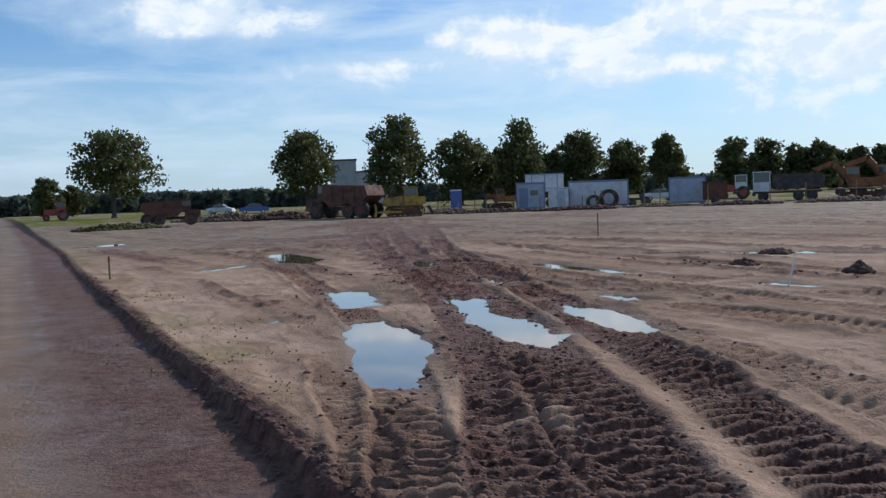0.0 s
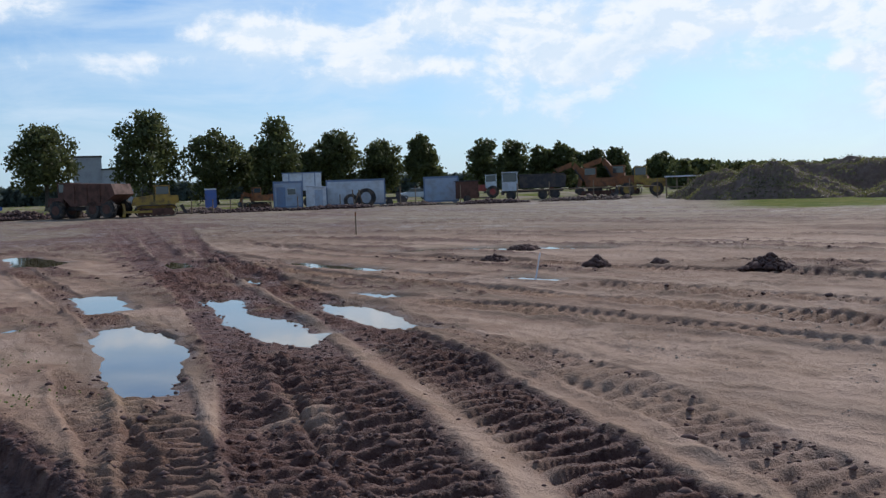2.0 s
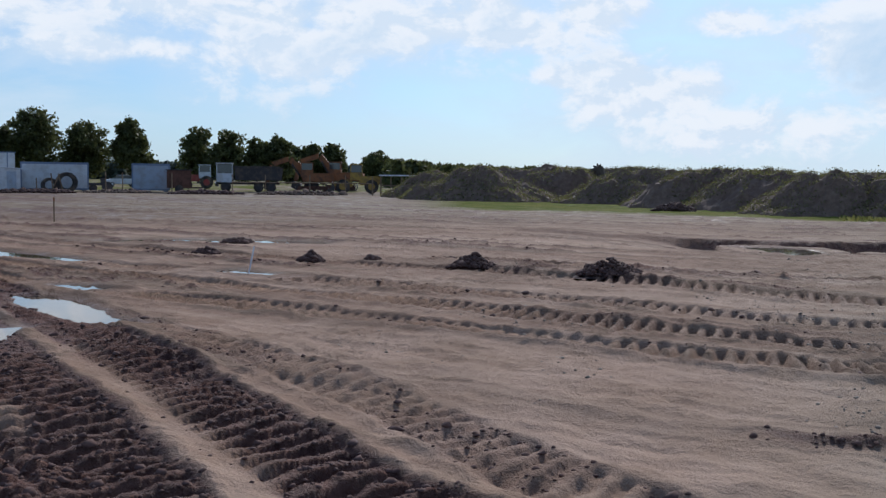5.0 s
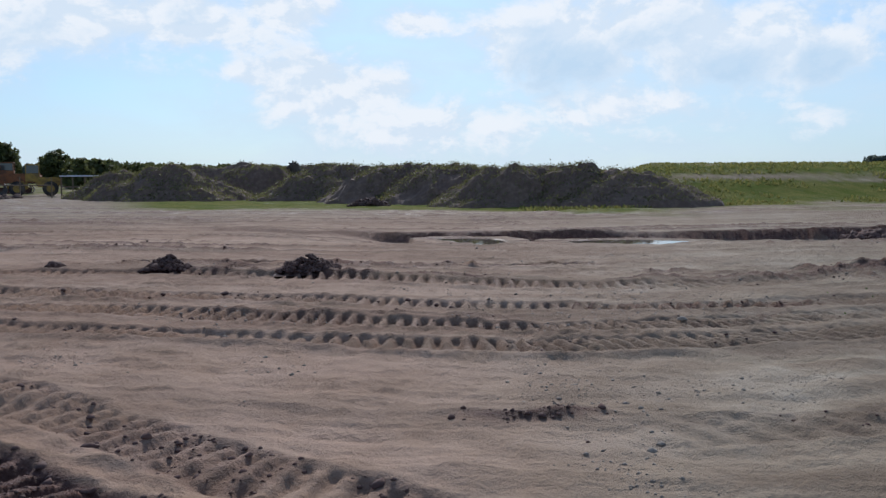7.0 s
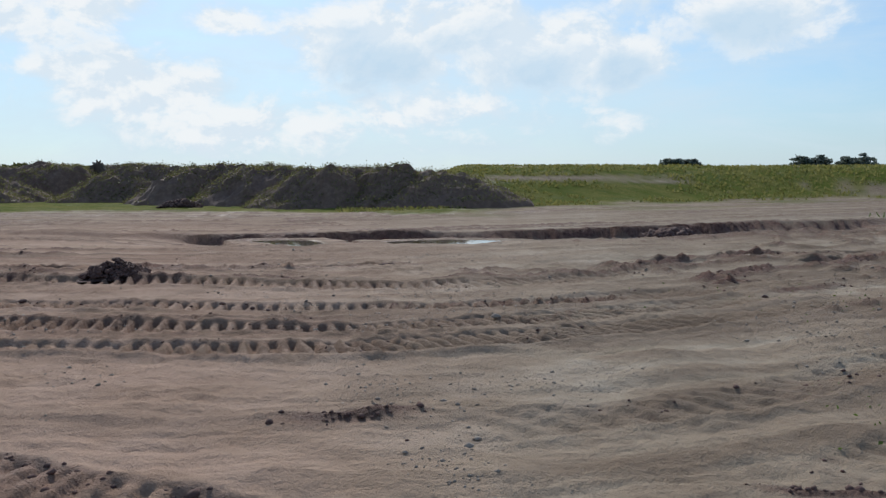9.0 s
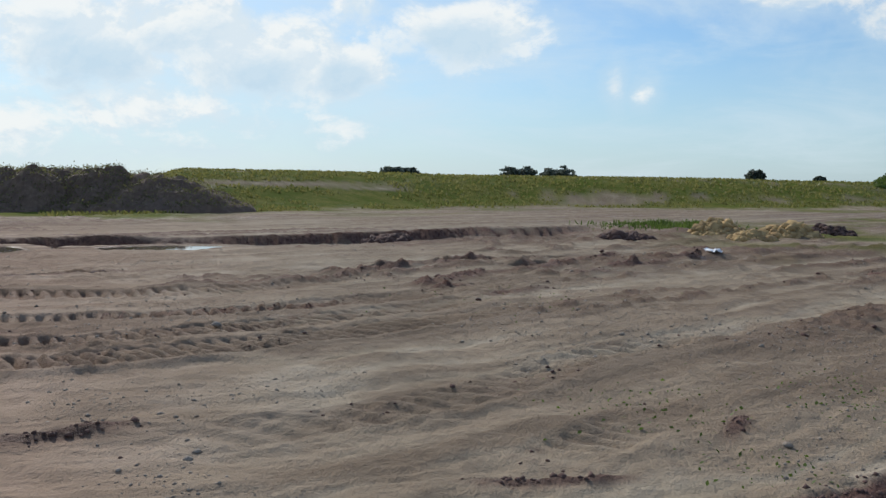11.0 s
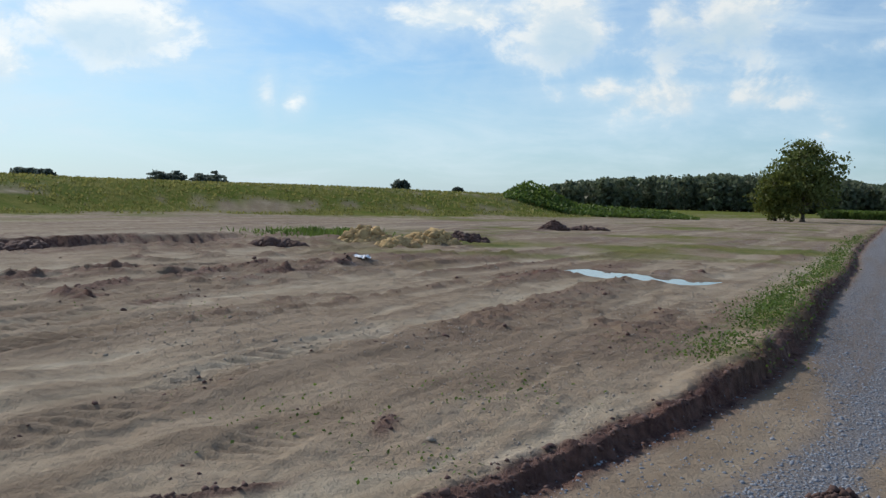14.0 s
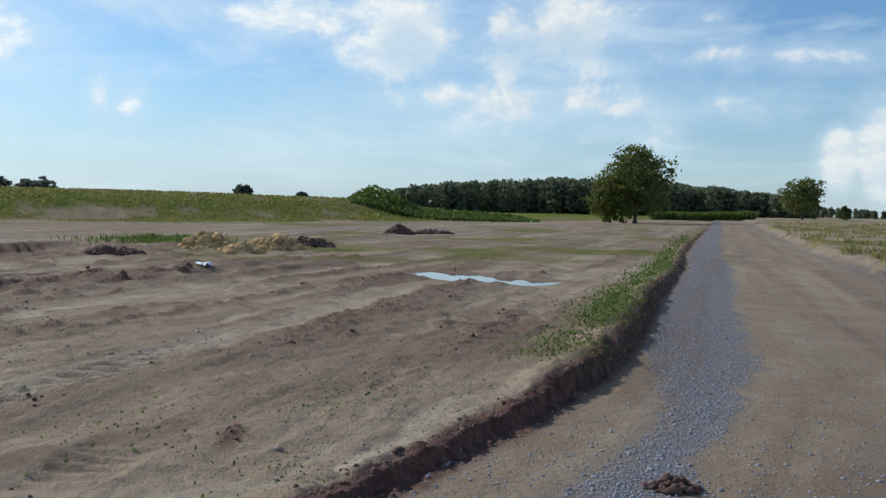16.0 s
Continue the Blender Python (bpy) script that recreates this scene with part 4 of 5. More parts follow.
woods("ridge_wood", 54, 28.2, 42, 150, 14, 130, ((0, 1.3), (0.15, 1.2), (0.35, 1.0), (1, 0.75)), "dark thicket behind the earth mounds", LEAF, 0.5, 110, 0.0)


def scatter(name, label, category, mat, corners):
    return tagged(new(name, leaf_mesh(name, corners, mat)), label, category, kind="stuff")


def blades(rng, x, y, z, tall, width):
    """Upright grass blades as narrow bent quads."""
    n = len(x)
    ang = rng.uniform(0, 6.283, n)
    ux, uy = np.cos(ang) * width, np.sin(ang) * width
    lean = rng.normal(0, 0.35, (n, 2)) * tall[:, None]
    a = np.stack([x - ux, y - uy, z - 0.03], 1)
    b = np.stack([x + ux, y + uy, z - 0.03], 1)
    c = np.stack([x + ux * 0.3 + lean[:, 0], y + uy * 0.3 + lean[:, 1], z + tall], 1)
    d = np.stack([x - ux * 0.3 + lean[:, 0], y - uy * 0.3 + lean[:, 1], z + tall * 0.96], 1)
    return np.stack([a, b, c, d], 1).reshape(-1, 3)


def polar_scatter(rng, count, az0, az1, r0, r1):
    az = np.radians(rng.uniform(az0, az1, count))
    r = np.exp(rng.uniform(math.log(r0), math.log(r1), count))
    return r * np.sin(az), r * np.cos(az)


rng = np.random.default_rng(60)
x, y = polar_scatter(rng, 60000, 54, 116, 36, 150)
z, m, _ = terrain(x, y)
keep = (m["grass"] > 0.5) & (fbm(x / 5, y / 5, 3, 5) > -0.25) & (along(x, y, RISE)[0] > 0)
x, y, z = x[keep], y[keep], z[keep]
r = np.hypot(x, y)
scatter("grass", "rough green and straw coloured grass on the rise", "grass", MEADOW, blades(rng, x, y, z, rng.uniform(0.05, 0.17, len(x)) * (0.6 + r / 110), 0.05 + r * 0.0009))
# weeds along the bank on the right, and sprouts on the site
x, y = polar_scatter(rng, 260000, 92, 124, 6, 70)
d, u, _ = along(x, y, BANK)
thick = np.exp(-((d - 0.5) / 0.36) ** 2) * step(np.hypot(x, y), 9.5, 12)
keep = rng.uniform(0, 1, len(x)) < thick * step(fbm(x / 1.6, y / 1.6, 3, 99), -0.2, 0.2)
x, y = x[keep], y[keep]
z = terrain(x, y)[0]
r = np.hypot(x, y)
pts = np.stack([x, y, z + rng.uniform(0.0, 0.26, len(x))], 1)
scatter("weeds", "leafy green weeds growing along the earth bank", "weeds", WEED, cards(rng, pts, rng.uniform(0.011, 0.028, len(x)) * (0.7 + r / 40), np.array([[0, 0, 0.7]])))
spots = []
for cx, cy, spread, n in ((6.0, -0.7, 0.25, 60), (6.9, 0.0, 0.4, 70), (7.6, 0.3, 0.35, 60), (8.3, -1.6, 0.45, 90), (7.6, -1.5, 0.3, 60), (10.3, -4.2, 0.5, 160), (-3.3, 12.8, 0.6, 120), (-2.4, 10.4, 0.5, 100), (-5.6, 18.0, 0.8, 120), (-1.5, 8.6, 0.3, 60), (13.5, 2.0, 1.0, 80)):
    spots.append(np.stack([rng.normal(cx, spread, n), rng.normal(cy, spread, n)], 1))
spots = np.concatenate(spots)
z = terrain(spots[:, 0], spots[:, 1])[0]
scatter("sprouts", "small weeds sprouting from bare sandy soil", "weeds", WEED, cards(rng, np.stack([spots[:, 0], spots[:, 1], z + rng.uniform(0, 0.05, len(z))], 1), rng.uniform(0.008, 0.022, len(z)), np.array([[0, 0, 0.8]])))
# weeds on the heap beside the cut
x, y = rng.normal(42.6, 1.6, 1800), rng.normal(-0.2, 1.3, 1800)
z = terrain(x, y)[0]
scatter("weeds", "tall grassy weeds beside the cut in the ground", "weeds", WEED, blades(rng, x, y, z, rng.uniform(0.06, 0.34, 1800) * (0.6 + fbm(x, y, 2, 4)), np.full(1800, 0.035)))
# verge on the other side of the road
x, y = polar_scatter(rng, 40000, 126, 139, 20, 160)
d = along(x, y, BANK)[0]
keep = (-d > 6.6) & (fbm(x / 2.5, y / 2.5, 3, 97) > 0.12)
x, y = x[keep], y[keep]
z = terrain(x, y)[0]
scatter("verge_grass", "dry grass and weeds on the road verge", "grass", MEADOW, blades(rng, x, y, z, rng.uniform(0.06, 0.3, len(x)), np.full(len(x), 0.04)))
# green bank before the wood
az, dd = rng.uniform(101.2, 112.6, 9000), rng.uniform(128, 142, 9000)
hh = np.interp(az, [101.2, 102.4, 103.8, 105.2, 108, 111, 112.6], [0.2, 2.6, 2.8, 1.5, 1.5, 1.0, 0.1]) * np.sqrt(rng.uniform(0, 1, 9000)) * (1 - np.abs(dd - 135) / 9)
x, y = dd * np.sin(np.radians(az)), dd * np.cos(np.radians(az))
z = terrain(x, y)[0]
scatter("shrub_bank", "dense green nettles and shrubs on a low bank", "shrubs", WEED, cards(rng, np.stack([x, y, z + hh], 1), rng.uniform(0.15, 0.35, 9000)))
az, dd = rng.uniform(119.2, 124.9, 7000), rng.uniform(225, 232, 7000)
x, y = dd * np.sin(np.radians(az)), dd * np.cos(np.radians(az))
z = terrain(x, y)[0]
scatter("corn", "strip of tall green maize along a field", "maize", WEED, blades(rng, x, y, z, rng.uniform(1.4, 2.1, 7000), np.full(7000, 0.16)))


# ---- earth mounds overgrown with scrub ----
def mound(az, d, half, top, deep, seed, label, soil, leaves=2600, green=SCRUB, size=0.16):
    where = at(az, d)
    tall = 1.65 + d * math.tan(radians(top)) - where.z
    ob = thing("earth_mound", label, "mound", where - Vector((0, 0, 0.15)), -az, "earth mounds")
    nx, ny = 70, 36
    gx, gy = np.meshgrid(np.linspace(-1.25, 1.25, nx), np.linspace(-1.25, 1.25, ny))
    wob = fbm(gx * 2.2 + seed * 7, gy * 2.2, 4, seed)
    q = np.sqrt(gx ** 2 + gy ** 2) + 0.25 * wob
    gz = tall * (1 - step(q, 0.12, 1.15)) * (1 + 0.2 * fbm(gx * 4 + seed, gy * 4, 3, seed + 5)) + 0.16 * tall * fbm(gx * 9, gy * 9, 3, seed + 9) * (1 - step(q, 0.7, 1.0))
    gz = gz - 1.1 * step(q, 0.92, 1.25)
    half *= 1.25
    pts = np.stack([gx * half, gy * deep, gz], -1).reshape(-1, 3)
    faces = [(j * nx + i, j * nx + i + 1, (j + 1) * nx + i + 1, (j + 1) * nx + i) for j in range(ny - 1) for i in range(nx - 1)]
    me = bpy.data.meshes.new("soil")
    me.from_pydata(pts.tolist(), [], faces)
    me.materials.append(soil)
    new("soil", me).parent = ob
    rng = np.random.default_rng(seed)
    leaves *= 4
    pick = rng.choice(len(pts), leaves)
    base = pts[pick] + rng.normal(0, 1, (leaves, 3)) * np.array([half * 0.02, deep * 0.04, 0.05])
    patch = fbm(base[:, 0] / 2.2 + seed, base[:, 1] / 2.2, 3, seed + 2)
    good = (base[:, 2] > 0.05 * tall) & (patch > -0.30)
    base = base[good]
    base[:, 2] += np.abs(rng.normal(0, 0.08, len(base)))
    scrub = new("scrub", leaf_mesh("scrub", cards(rng, base, rng.uniform(0.4, 1.2, len(base)) * size * 0.36), green))
    tagged(scrub, kind="stuff").parent = ob
    return ob


MOUND = "dark topsoil mound overgrown with scrub and weeds"
for az, d, half, top, deep, seed, leaves, size in (
        (33.6, 84, 5.6, 0.98, 5, 71, 6500, 0.22), (38.6, 92, 6.2, 1.0, 5, 72, 6500, 0.22), (43.2, 80, 5.8, 0.92, 4.5, 73, 6500, 0.20), (46.8, 70, 5.2, 0.95, 4, 74, 6500, 0.18), (50.2, 65, 5.0, 0.92, 4, 75, 6500, 0.18),
        (53.8, 58, 4.4, 0.86, 3.5, 76, 5600, 0.15), (57.0, 58, 4.0, 0.62, 3.5, 77, 5600, 0.15), (59.8, 58, 4.4, 0.56, 4.0, 78, 5600, 0.15), (36.2, 104, 9.0, 0.92, 5, 79, 5200, 0.24), (41.6, 102, 9.0, 0.94, 5, 80, 5200, 0.24),
        (48.6, 84, 8.0, 0.90, 5, 81, 5200, 0.22), (55.4, 68, 6.0, 0.72, 4, 82, 5200, 0.18), (31.0, 90, 4.0, 0.62, 4, 83, 4600, 0.20)):
    mound(az, d, half, top, deep, seed, MOUND, TOPSOIL, leaves, SCRUB, size)

# ---- clods, stones, heaps on the site ----


def lumps(rng, x, y, z, size, squash=0.7):
    """Rough little stones: bent octahedra with cut corners, joined in one mesh."""
    unit = np.array([(1, 0, 0), (0.5, 0.86, 0.1), (-0.5, 0.86, 0), (-1, 0, 0.1), (-0.5, -0.86, 0), (0.5, -0.86, 0.1), (0.4, 0.2, 0.75), (-0.35, 0.35, 0.8), (-0.1, -0.45, 0.78), (0, 0, -0.6)], float)
    tri = np.array([(0, 1, 6), (1, 7, 6), (1, 2, 7), (2, 3, 7), (3, 8, 7), (3, 4, 8), (4, 5, 8), (5, 0, 6), (5, 6, 8), (6, 7, 8), (1, 0, 9), (2, 1, 9), (3, 2, 9), (4, 3, 9), (5, 4, 9), (0, 5, 9)])
    n = len(x)
    v = unit[None] * rng.uniform(0.65, 1.35, (n, 10, 1))
    a = rng.uniform(0, 6.283, n)
    c, s = np.cos(a)[:, None], np.sin(a)[:, None]
    vx, vy = v[:, :, 0] * c - v[:, :, 1] * s, v[:, :, 0] * s + v[:, :, 1] * c
    k = size[:, None]
    pts = np.stack([x[:, None] + vx * k, y[:, None] + vy * k * rng.uniform(0.6, 1, (n, 1)), z[:, None] + v[:, :, 2] * k * squash], -1).reshape(-1, 3)
    faces = (np.arange(n)[:, None, None] * 10 + tri[None]).reshape(-1, 3)
    return pts, faces


def tri_mesh(name, pts, faces, mat):
    me = bpy.data.meshes.new(name)
    me.vertices.add(len(pts))
    me.vertices.foreach_set("co", pts.astype(np.float32).ravel())
    me.loops.add(faces.size)
    me.loops.foreach_set("vertex_index", faces.astype(np.int32).ravel())
    me.polygons.add(len(faces))
    me.polygons.foreach_set("loop_start", np.arange(0, faces.size, 3, dtype=np.int32))
    me.update(calc_edges=True)
    me.materials.append(mat)
    return me


rng = np.random.default_rng(80)
x, y = polar_scatter(rng, 66000, -28, 128, 3.6, 26)
z, m, cls = terrain(x, y)
d = along(x, y, BANK)[0]
bank = np.exp(-((d + 0.02) / 0.10) ** 2)
chance = rng.uniform(0, 1, len(x))
keep = (chance < m["mud"] * 0.6 * (cls == 0) + bank * 0.8) & (m["grass"] < 0.6)
px, py, pz = x[keep], y[keep], z[keep]
pts, faces = lumps(rng, px, py, pz, np.exp(rng.normal(math.log(0.017), 0.45, len(px))) * (0.8 + np.hypot(px, py) / 40))
tagged(new("clods", tri_mesh("clods", pts, faces, CRUMB)), "crumbled dark clods of wet earth", "clods", kind="stuff")
x, y = polar_scatter(rng, 52000, 25, 128, 3.6, 28)
z, m, cls = terrain(x, y)
keep = (cls == 0) & (m["mud"] < 0.3) & (fbm(x / 1.8, y / 1.8, 3, 83) + 0.5 * rng.uniform(0, 1, len(x)) > 0.47)
px, py, pz = x[keep], y[keep], z[keep]
pts, faces = lumps(rng, px, py, pz, np.exp(rng.normal(math.log(0.0088), 0.5, len(px))) * (0.8 + np.hypot(px, py) / 45))
tagged(new("pebbles", tri_mesh("pebbles", pts, faces, STONE)), "scattered pebbles and crumbs of earth on sand", "pebbles", kind="stuff")
x, y = polar_scatter(rng, 60000, 96, 136, 3.8, 26)
z, m, cls = terrain(x, y)
keep = (cls == 1) & ((m["gravel"] > 0.4) | (rng.uniform(0, 1, len(x)) < 0.12))
px, py, pz = x[keep], y[keep], z[keep]
pts, faces = lumps(rng, px, py, pz, np.exp(rng.normal(math.log(0.0105), 0.35, len(px))))
tagged(new("crushed_stone", tri_mesh("crushed_stone", pts, faces, material("crushed stone", worn((0.28, 0.295, 0.33), (0.13, 0.135, 0.155), 0.8, 0, 0.8, 20)))), "grey crushed stone lying on the road", "gravel", kind="stuff")


def heap(x, y, wide, tall, seed, label, mat, count=260, group="", category="heap", lump=0.06, deep=0.6):
    rng = np.random.default_rng(seed)
    n = count
    a, q = rng.uniform(0, 6.283, n), np.sqrt(rng.uniform(0, 1, n))
    px, py = q * np.cos(a) * wide / 2, q * np.sin(a) * wide / 2 * deep
    pz = tall * (1 - q ** 1.6) * rng.uniform(0.55, 1.0, n) + 0.3 * tall * fbm(px * 3 / wide + seed, py * 3, 2, seed)
    pts, faces = lumps(rng, px, py, pz, np.exp(rng.normal(math.log(lump), 0.35, n)), 0.9)
    k = 24
    gx, gy = np.meshgrid(np.linspace(-1.1, 1.1, k), np.linspace(-1.1, 1.1, k))
    qq = np.hypot(gx, gy) + 0.35 * fbm(gx * 2 + seed, gy * 2, 3, seed)
    gz = tall * 0.85 * (1 - step(qq, 0.05, 1.0)) * (1 + 0.5 * fbm(gx * 5, gy * 5, 3, seed + 1)) - 0.05
    core = np.stack([gx * wide / 2, gy * wide / 2 * deep, gz], -1).reshape(-1, 3)
    i, j = np.meshgrid(np.arange(k - 1), np.arange(k - 1))
    c = (j * k + i).ravel()
    tri = np.concatenate([np.stack([c, c + 1, c + k + 1], 1), np.stack([c, c + k + 1, c + k], 1)])
    me = tri_mesh("heap", np.concatenate([core, pts]), np.concatenate([tri, faces + len(core)]), mat)
    ob = tagged(new("earth_heap", me), label, category, group)
    az = math.atan2(x, y)
    ob.matrix_basis = Matrix.Translation((x, y, height(x, y))) @ Matrix.Rotation(-az, 4, "Z")
    return ob


SMALL = "small dark heap of dug earth on pale sand"
for x, y, wide, tall, seed in ((6.65, 21.0, 0.66, 0.24, 91), (8.0, 18.3, 0.56, 0.26, 92), (9.9, 15.1, 1.1, 0.38, 93), (11.2, 12.7, 1.25, 0.40, 94), (8.4, 24.0, 0.95, 0.2, 95), (15.4, 10.0, 0.5, 0.14, 96), (9.2, 17.9, 0.3, 0.12, 97)):
    heap(x, y, wide * 0.9, tall * 0.66, seed, SMALL, CLOD, 520, "small earth heaps", lump=0.035)
for x, y, wide, tall, seed in ((35.4, -1.9, 2.0, 0.62, 101), (34.2, -4.1, 2.2, 0.55, 102), (32.6, -2.8, 1.4, 0.25, 103)):
    heap(x, y, wide, tall, seed, "ochre clay heap broken into rough lumps", CLAY, 380, "clay heaps", lump=0.12)
for x, y, wide, tall, seed in ((56.9, -14.4, 1.9, 0.5, 104), (37.5, -5.8, 2.0, 0.3, 105), (31, 1.2, 1.8, 0.12, 106), (27.5, 8.0, 1.6, 0.22, 107), (42, 42, 2.6, 0.5, 109), (58, -17, 2.4, 0.2, 110)):
    heap(x, y, wide, tall, seed, "brown heap of earth on the graded ground", CLOD, 300, "brown earth heaps", lump=0.1)
heap(5.36, -3.2, 0.36, 0.08, 111, "crumbly brown clod lying on the gravel road", CLOD, 90, lump=0.025)

# ---- site yard: cabins, machines, vehicles, fence ----


def yard(az, d, turn=0.0):
    """A place in the yard, and the heading of something that stands across the view there."""
    return at(az, d), -az + turn


def wheel(parent, x, y, r, w, hub=DARK):
    bm = bmesh.new()
    disc(bm, r, w, (x, y, r), "y", 22)
    edges = [e for e in bm.edges if abs(e.verts[0].co.y - e.verts[1].co.y) < 1e-5]
    bmesh.ops.bevel(bm, geom=edges, offset=r * 0.14, segments=2, affect="EDGES")
    for k in range(16):
        a = k * math.pi / 8
        box(bm, (0.12 * r, w * 0.92, 0.14 * r), (x + math.cos(a) * r * 0.97, y, r + math.sin(a) * r * 0.97), turn=Matrix.Rotation(-a + math.pi / 2, 4, "Y"))
    tyre = part("wheel", bm, RUBBER, parent)
    bm = bmesh.new()
    disc(bm, r * 0.52, w * 1.06, (x, y, r), "y", 16)
    disc(bm, r * 0.2, w * 1.2, (x, y, r), "y", 10)
    part("rim", bm, hub, tyre)


def cab(parent, size, loc, paint, sides=True):
    """A driver's cab with posts, panes and a roof."""
    l, w, h = size
    x, y, z = loc
    body = part("cab", boxes(((l, w, h * 0.5), (x, y, z + h * 0.25), 0.04), ((l * 1.06, w * 1.06, 0.1), (x, y, z + h), 0.03),
                             *[((0.09, 0.09, h * 0.56), (x + sx * (l / 2 - 0.05), y + sy * (w / 2 - 0.05), z + h * 0.72)) for sx in (-1, 1) for sy in (-1, 1)]), paint, parent)
    for sy in (-1, 1):
        part("pane", boxes(((l - 0.16, 0.02, h * 0.5), (x, y + sy * (w / 2 - 0.05), z + h * 0.7))), GLASS, body)
    for sx in (-1, 1):
        part("pane", boxes(((0.02, w - 0.16, h * 0.5), (x + sx * (l / 2 - 0.05), y, z + h * 0.7))), GLASS, body)
    return body


def crawler(parent, length, h, width, y):
    bm = bmesh.new()
    r = h / 2
    n = 44
    run = 2 * (length - h) + math.pi * h
    for k in range(n):
        s = k / n * run
        flat = length - h
        if s < flat:
            x, z, a = -flat / 2 + s, 0.0, 0.0
        elif s < flat + math.pi * r:
            a = (s - flat) / r
            x, z = flat / 2 + math.sin(a) * r, r - math.cos(a) * r
        elif s < 2 * flat + math.pi * r:
            x, z, a = flat / 2 - (s - flat - math.pi * r), h, math.pi
        else:
            a = math.pi + (s - 2 * flat - math.pi * r) / r
            x, z = -flat / 2 + math.sin(a) * r, r - math.cos(a) * r
        box(bm, (run / n * 0.9, width, 0.07), (x, y, z), turn=Matrix.Rotation(-a, 4, "Y"))
    track = part("crawler_track", bm, DARK, parent)
    bm = bmesh.new()
    box(bm, (length - h * 0.8, width * 0.7, h * 0.45), (0, y, r), 0.04)
    for k in range(6):
        disc(bm, r * 0.5, width * 0.8, (-length / 2 + r + k * (length - h) / 5, y, r * 0.6), "y", 12)
    part("track_frame", bm, RUST, track)


def container(where, heading, length, label, paint, trim, width=2.44, tall=2.6, door=True, lift=0.15):
    ob = thing("site_container", label, "container", where, heading, "containers of the site yard")
    bm = bmesh.new()
    box(bm, (length - 0.1, width - 0.1, tall - 0.1), (0, 0, lift + tall / 2), 0.01)
    for side in (-1, 1):
        for k in range(int(length / 0.24)):
            box(bm, (0.12, 0.05, tall - 0.35), (-length / 2 + 0.22 + k * 0.24, side * (width / 2 - 0.05), lift + tall / 2))
    part("shell", bm, paint, ob)
    for x in (-1, 1):
        for y in (-1, 1):
            part("corner_post", boxes(((0.14, 0.14, tall), (x * (length / 2 - 0.06), y * (width / 2 - 0.05), lift + tall / 2), 0.01)), trim, ob)
    for y in (-1, 1):
        part("top_rail", boxes(((length - 0.28, 0.1, 0.16), (0, y * (width / 2 - 0.04), lift + tall - 0.07))), trim, ob)
        part("bottom_rail", boxes(((length - 0.28, 0.1, 0.16), (0, y * (width / 2 - 0.04), lift + 0.08))), trim, ob)
    part("roof", boxes(((length + 0.02, width + 0.02, 0.05), (0, 0, lift + tall + 0.02))), trim, ob)
    for x in (-1, 1):
        for y in (-1, 1):
            part("footing", boxes(((0.4, 0.3, lift + 0.3), (x * (length / 2 - 0.4), y * (width / 2 - 0.3), lift / 2 - 0.15))), CONCRETE, ob)
    if door:
        leaf = part("door", boxes(((0.86, 0.05, 2.0), (-length / 2 + 0.75, -width / 2 - 0.02, lift + 1.06), 0.01)), trim, ob)
        part("handle", boxes(((0.12, 0.05, 0.04), (-length / 2 + 1.05, -width / 2 - 0.06, lift + 1.05))), DARK, leaf)
        pane = part("window", boxes(((0.9, 0.05, 0.7), (length / 2 - 1.1, -width / 2 - 0.02, lift + 1.6), 0.01)), WHITE, ob)
        part("pane", boxes(((0.78, 0.03, 0.58), (length / 2 - 1.1, -width / 2 - 0.045, lift + 1.6))), GLASS, pane)
    return ob


p, h = yard(9.35, 100)
container(p, h, 6.06, "long white site container with blue-grey edges", WHITE, BLUEGREY, door=False)
p, h = yard(5.35, 98)
ob = container(p, h, 2.9, "short blue-grey site container with double doors", PALEBLUE, BLUEGREY)
p, h = yard(7.0, 97.2)
shed = thing("tool_shed", "pale wooden tool shed with a sloping roof", "shed", p, h)
bm = bmesh.new()
profile(bm, [(-1.0, 0), (1.0, 0), (1.0, 2.05), (-1.0, 2.25)], 1.8)
part("wall", bm, WHITE, shed)
part("roof", boxes(((2.35, 2.1, 0.07), (0, 0, 2.22), 0, Matrix.Rotation(radians(5.7), 4, "Y"))), PLASTIC, shed)
part("door", boxes(((0.8, 0.05, 1.8), (0.25, -0.92, 0.95), 0.01)), PALEBLUE, shed)
p, h = yard(6.2, 107)
cabin = thing("mobile_cabin", "white mobile cabin standing high on a wheeled chassis", "cabin", p, h)
part("shell", boxes(((4.2, 2.3, 1.9), (0, 0, 2.75), 0.05)), WHITE, cabin)
for x in (-1.4, 0.05, 1.4):
    part("panel_joint", boxes(((0.1, 0.05, 1.86), (x, -1.15, 2.75))), BLUEGREY, cabin)
part("roof", boxes(((4.4, 2.5, 0.1), (0, 0, 3.74), 0.02)), BLUEGREY, cabin)
part("chassis", boxes(((4.4, 1.6, 0.3), (0, 0, 1.55)), ((0.2, 0.2, 1.6), (-1.9, 0.6, 0.7)), ((0.2, 0.2, 1.6), (1.9, 0.6, 0.7)), ((0.2, 0.2, 1.6), (-1.9, -0.6, 0.7)), ((0.2, 0.2, 1.6), (1.9, -0.6, 0.7))), DARK, cabin)
for x in (-0.6, 0.6):
    wheel(cabin, x, -0.9, 0.55, 0.3)
p, h = yard(14.45, 100)
container(p, h, 3.6, "pale blue-grey site container, weathered", PALEBLUE, BLUEGREY, door=False)


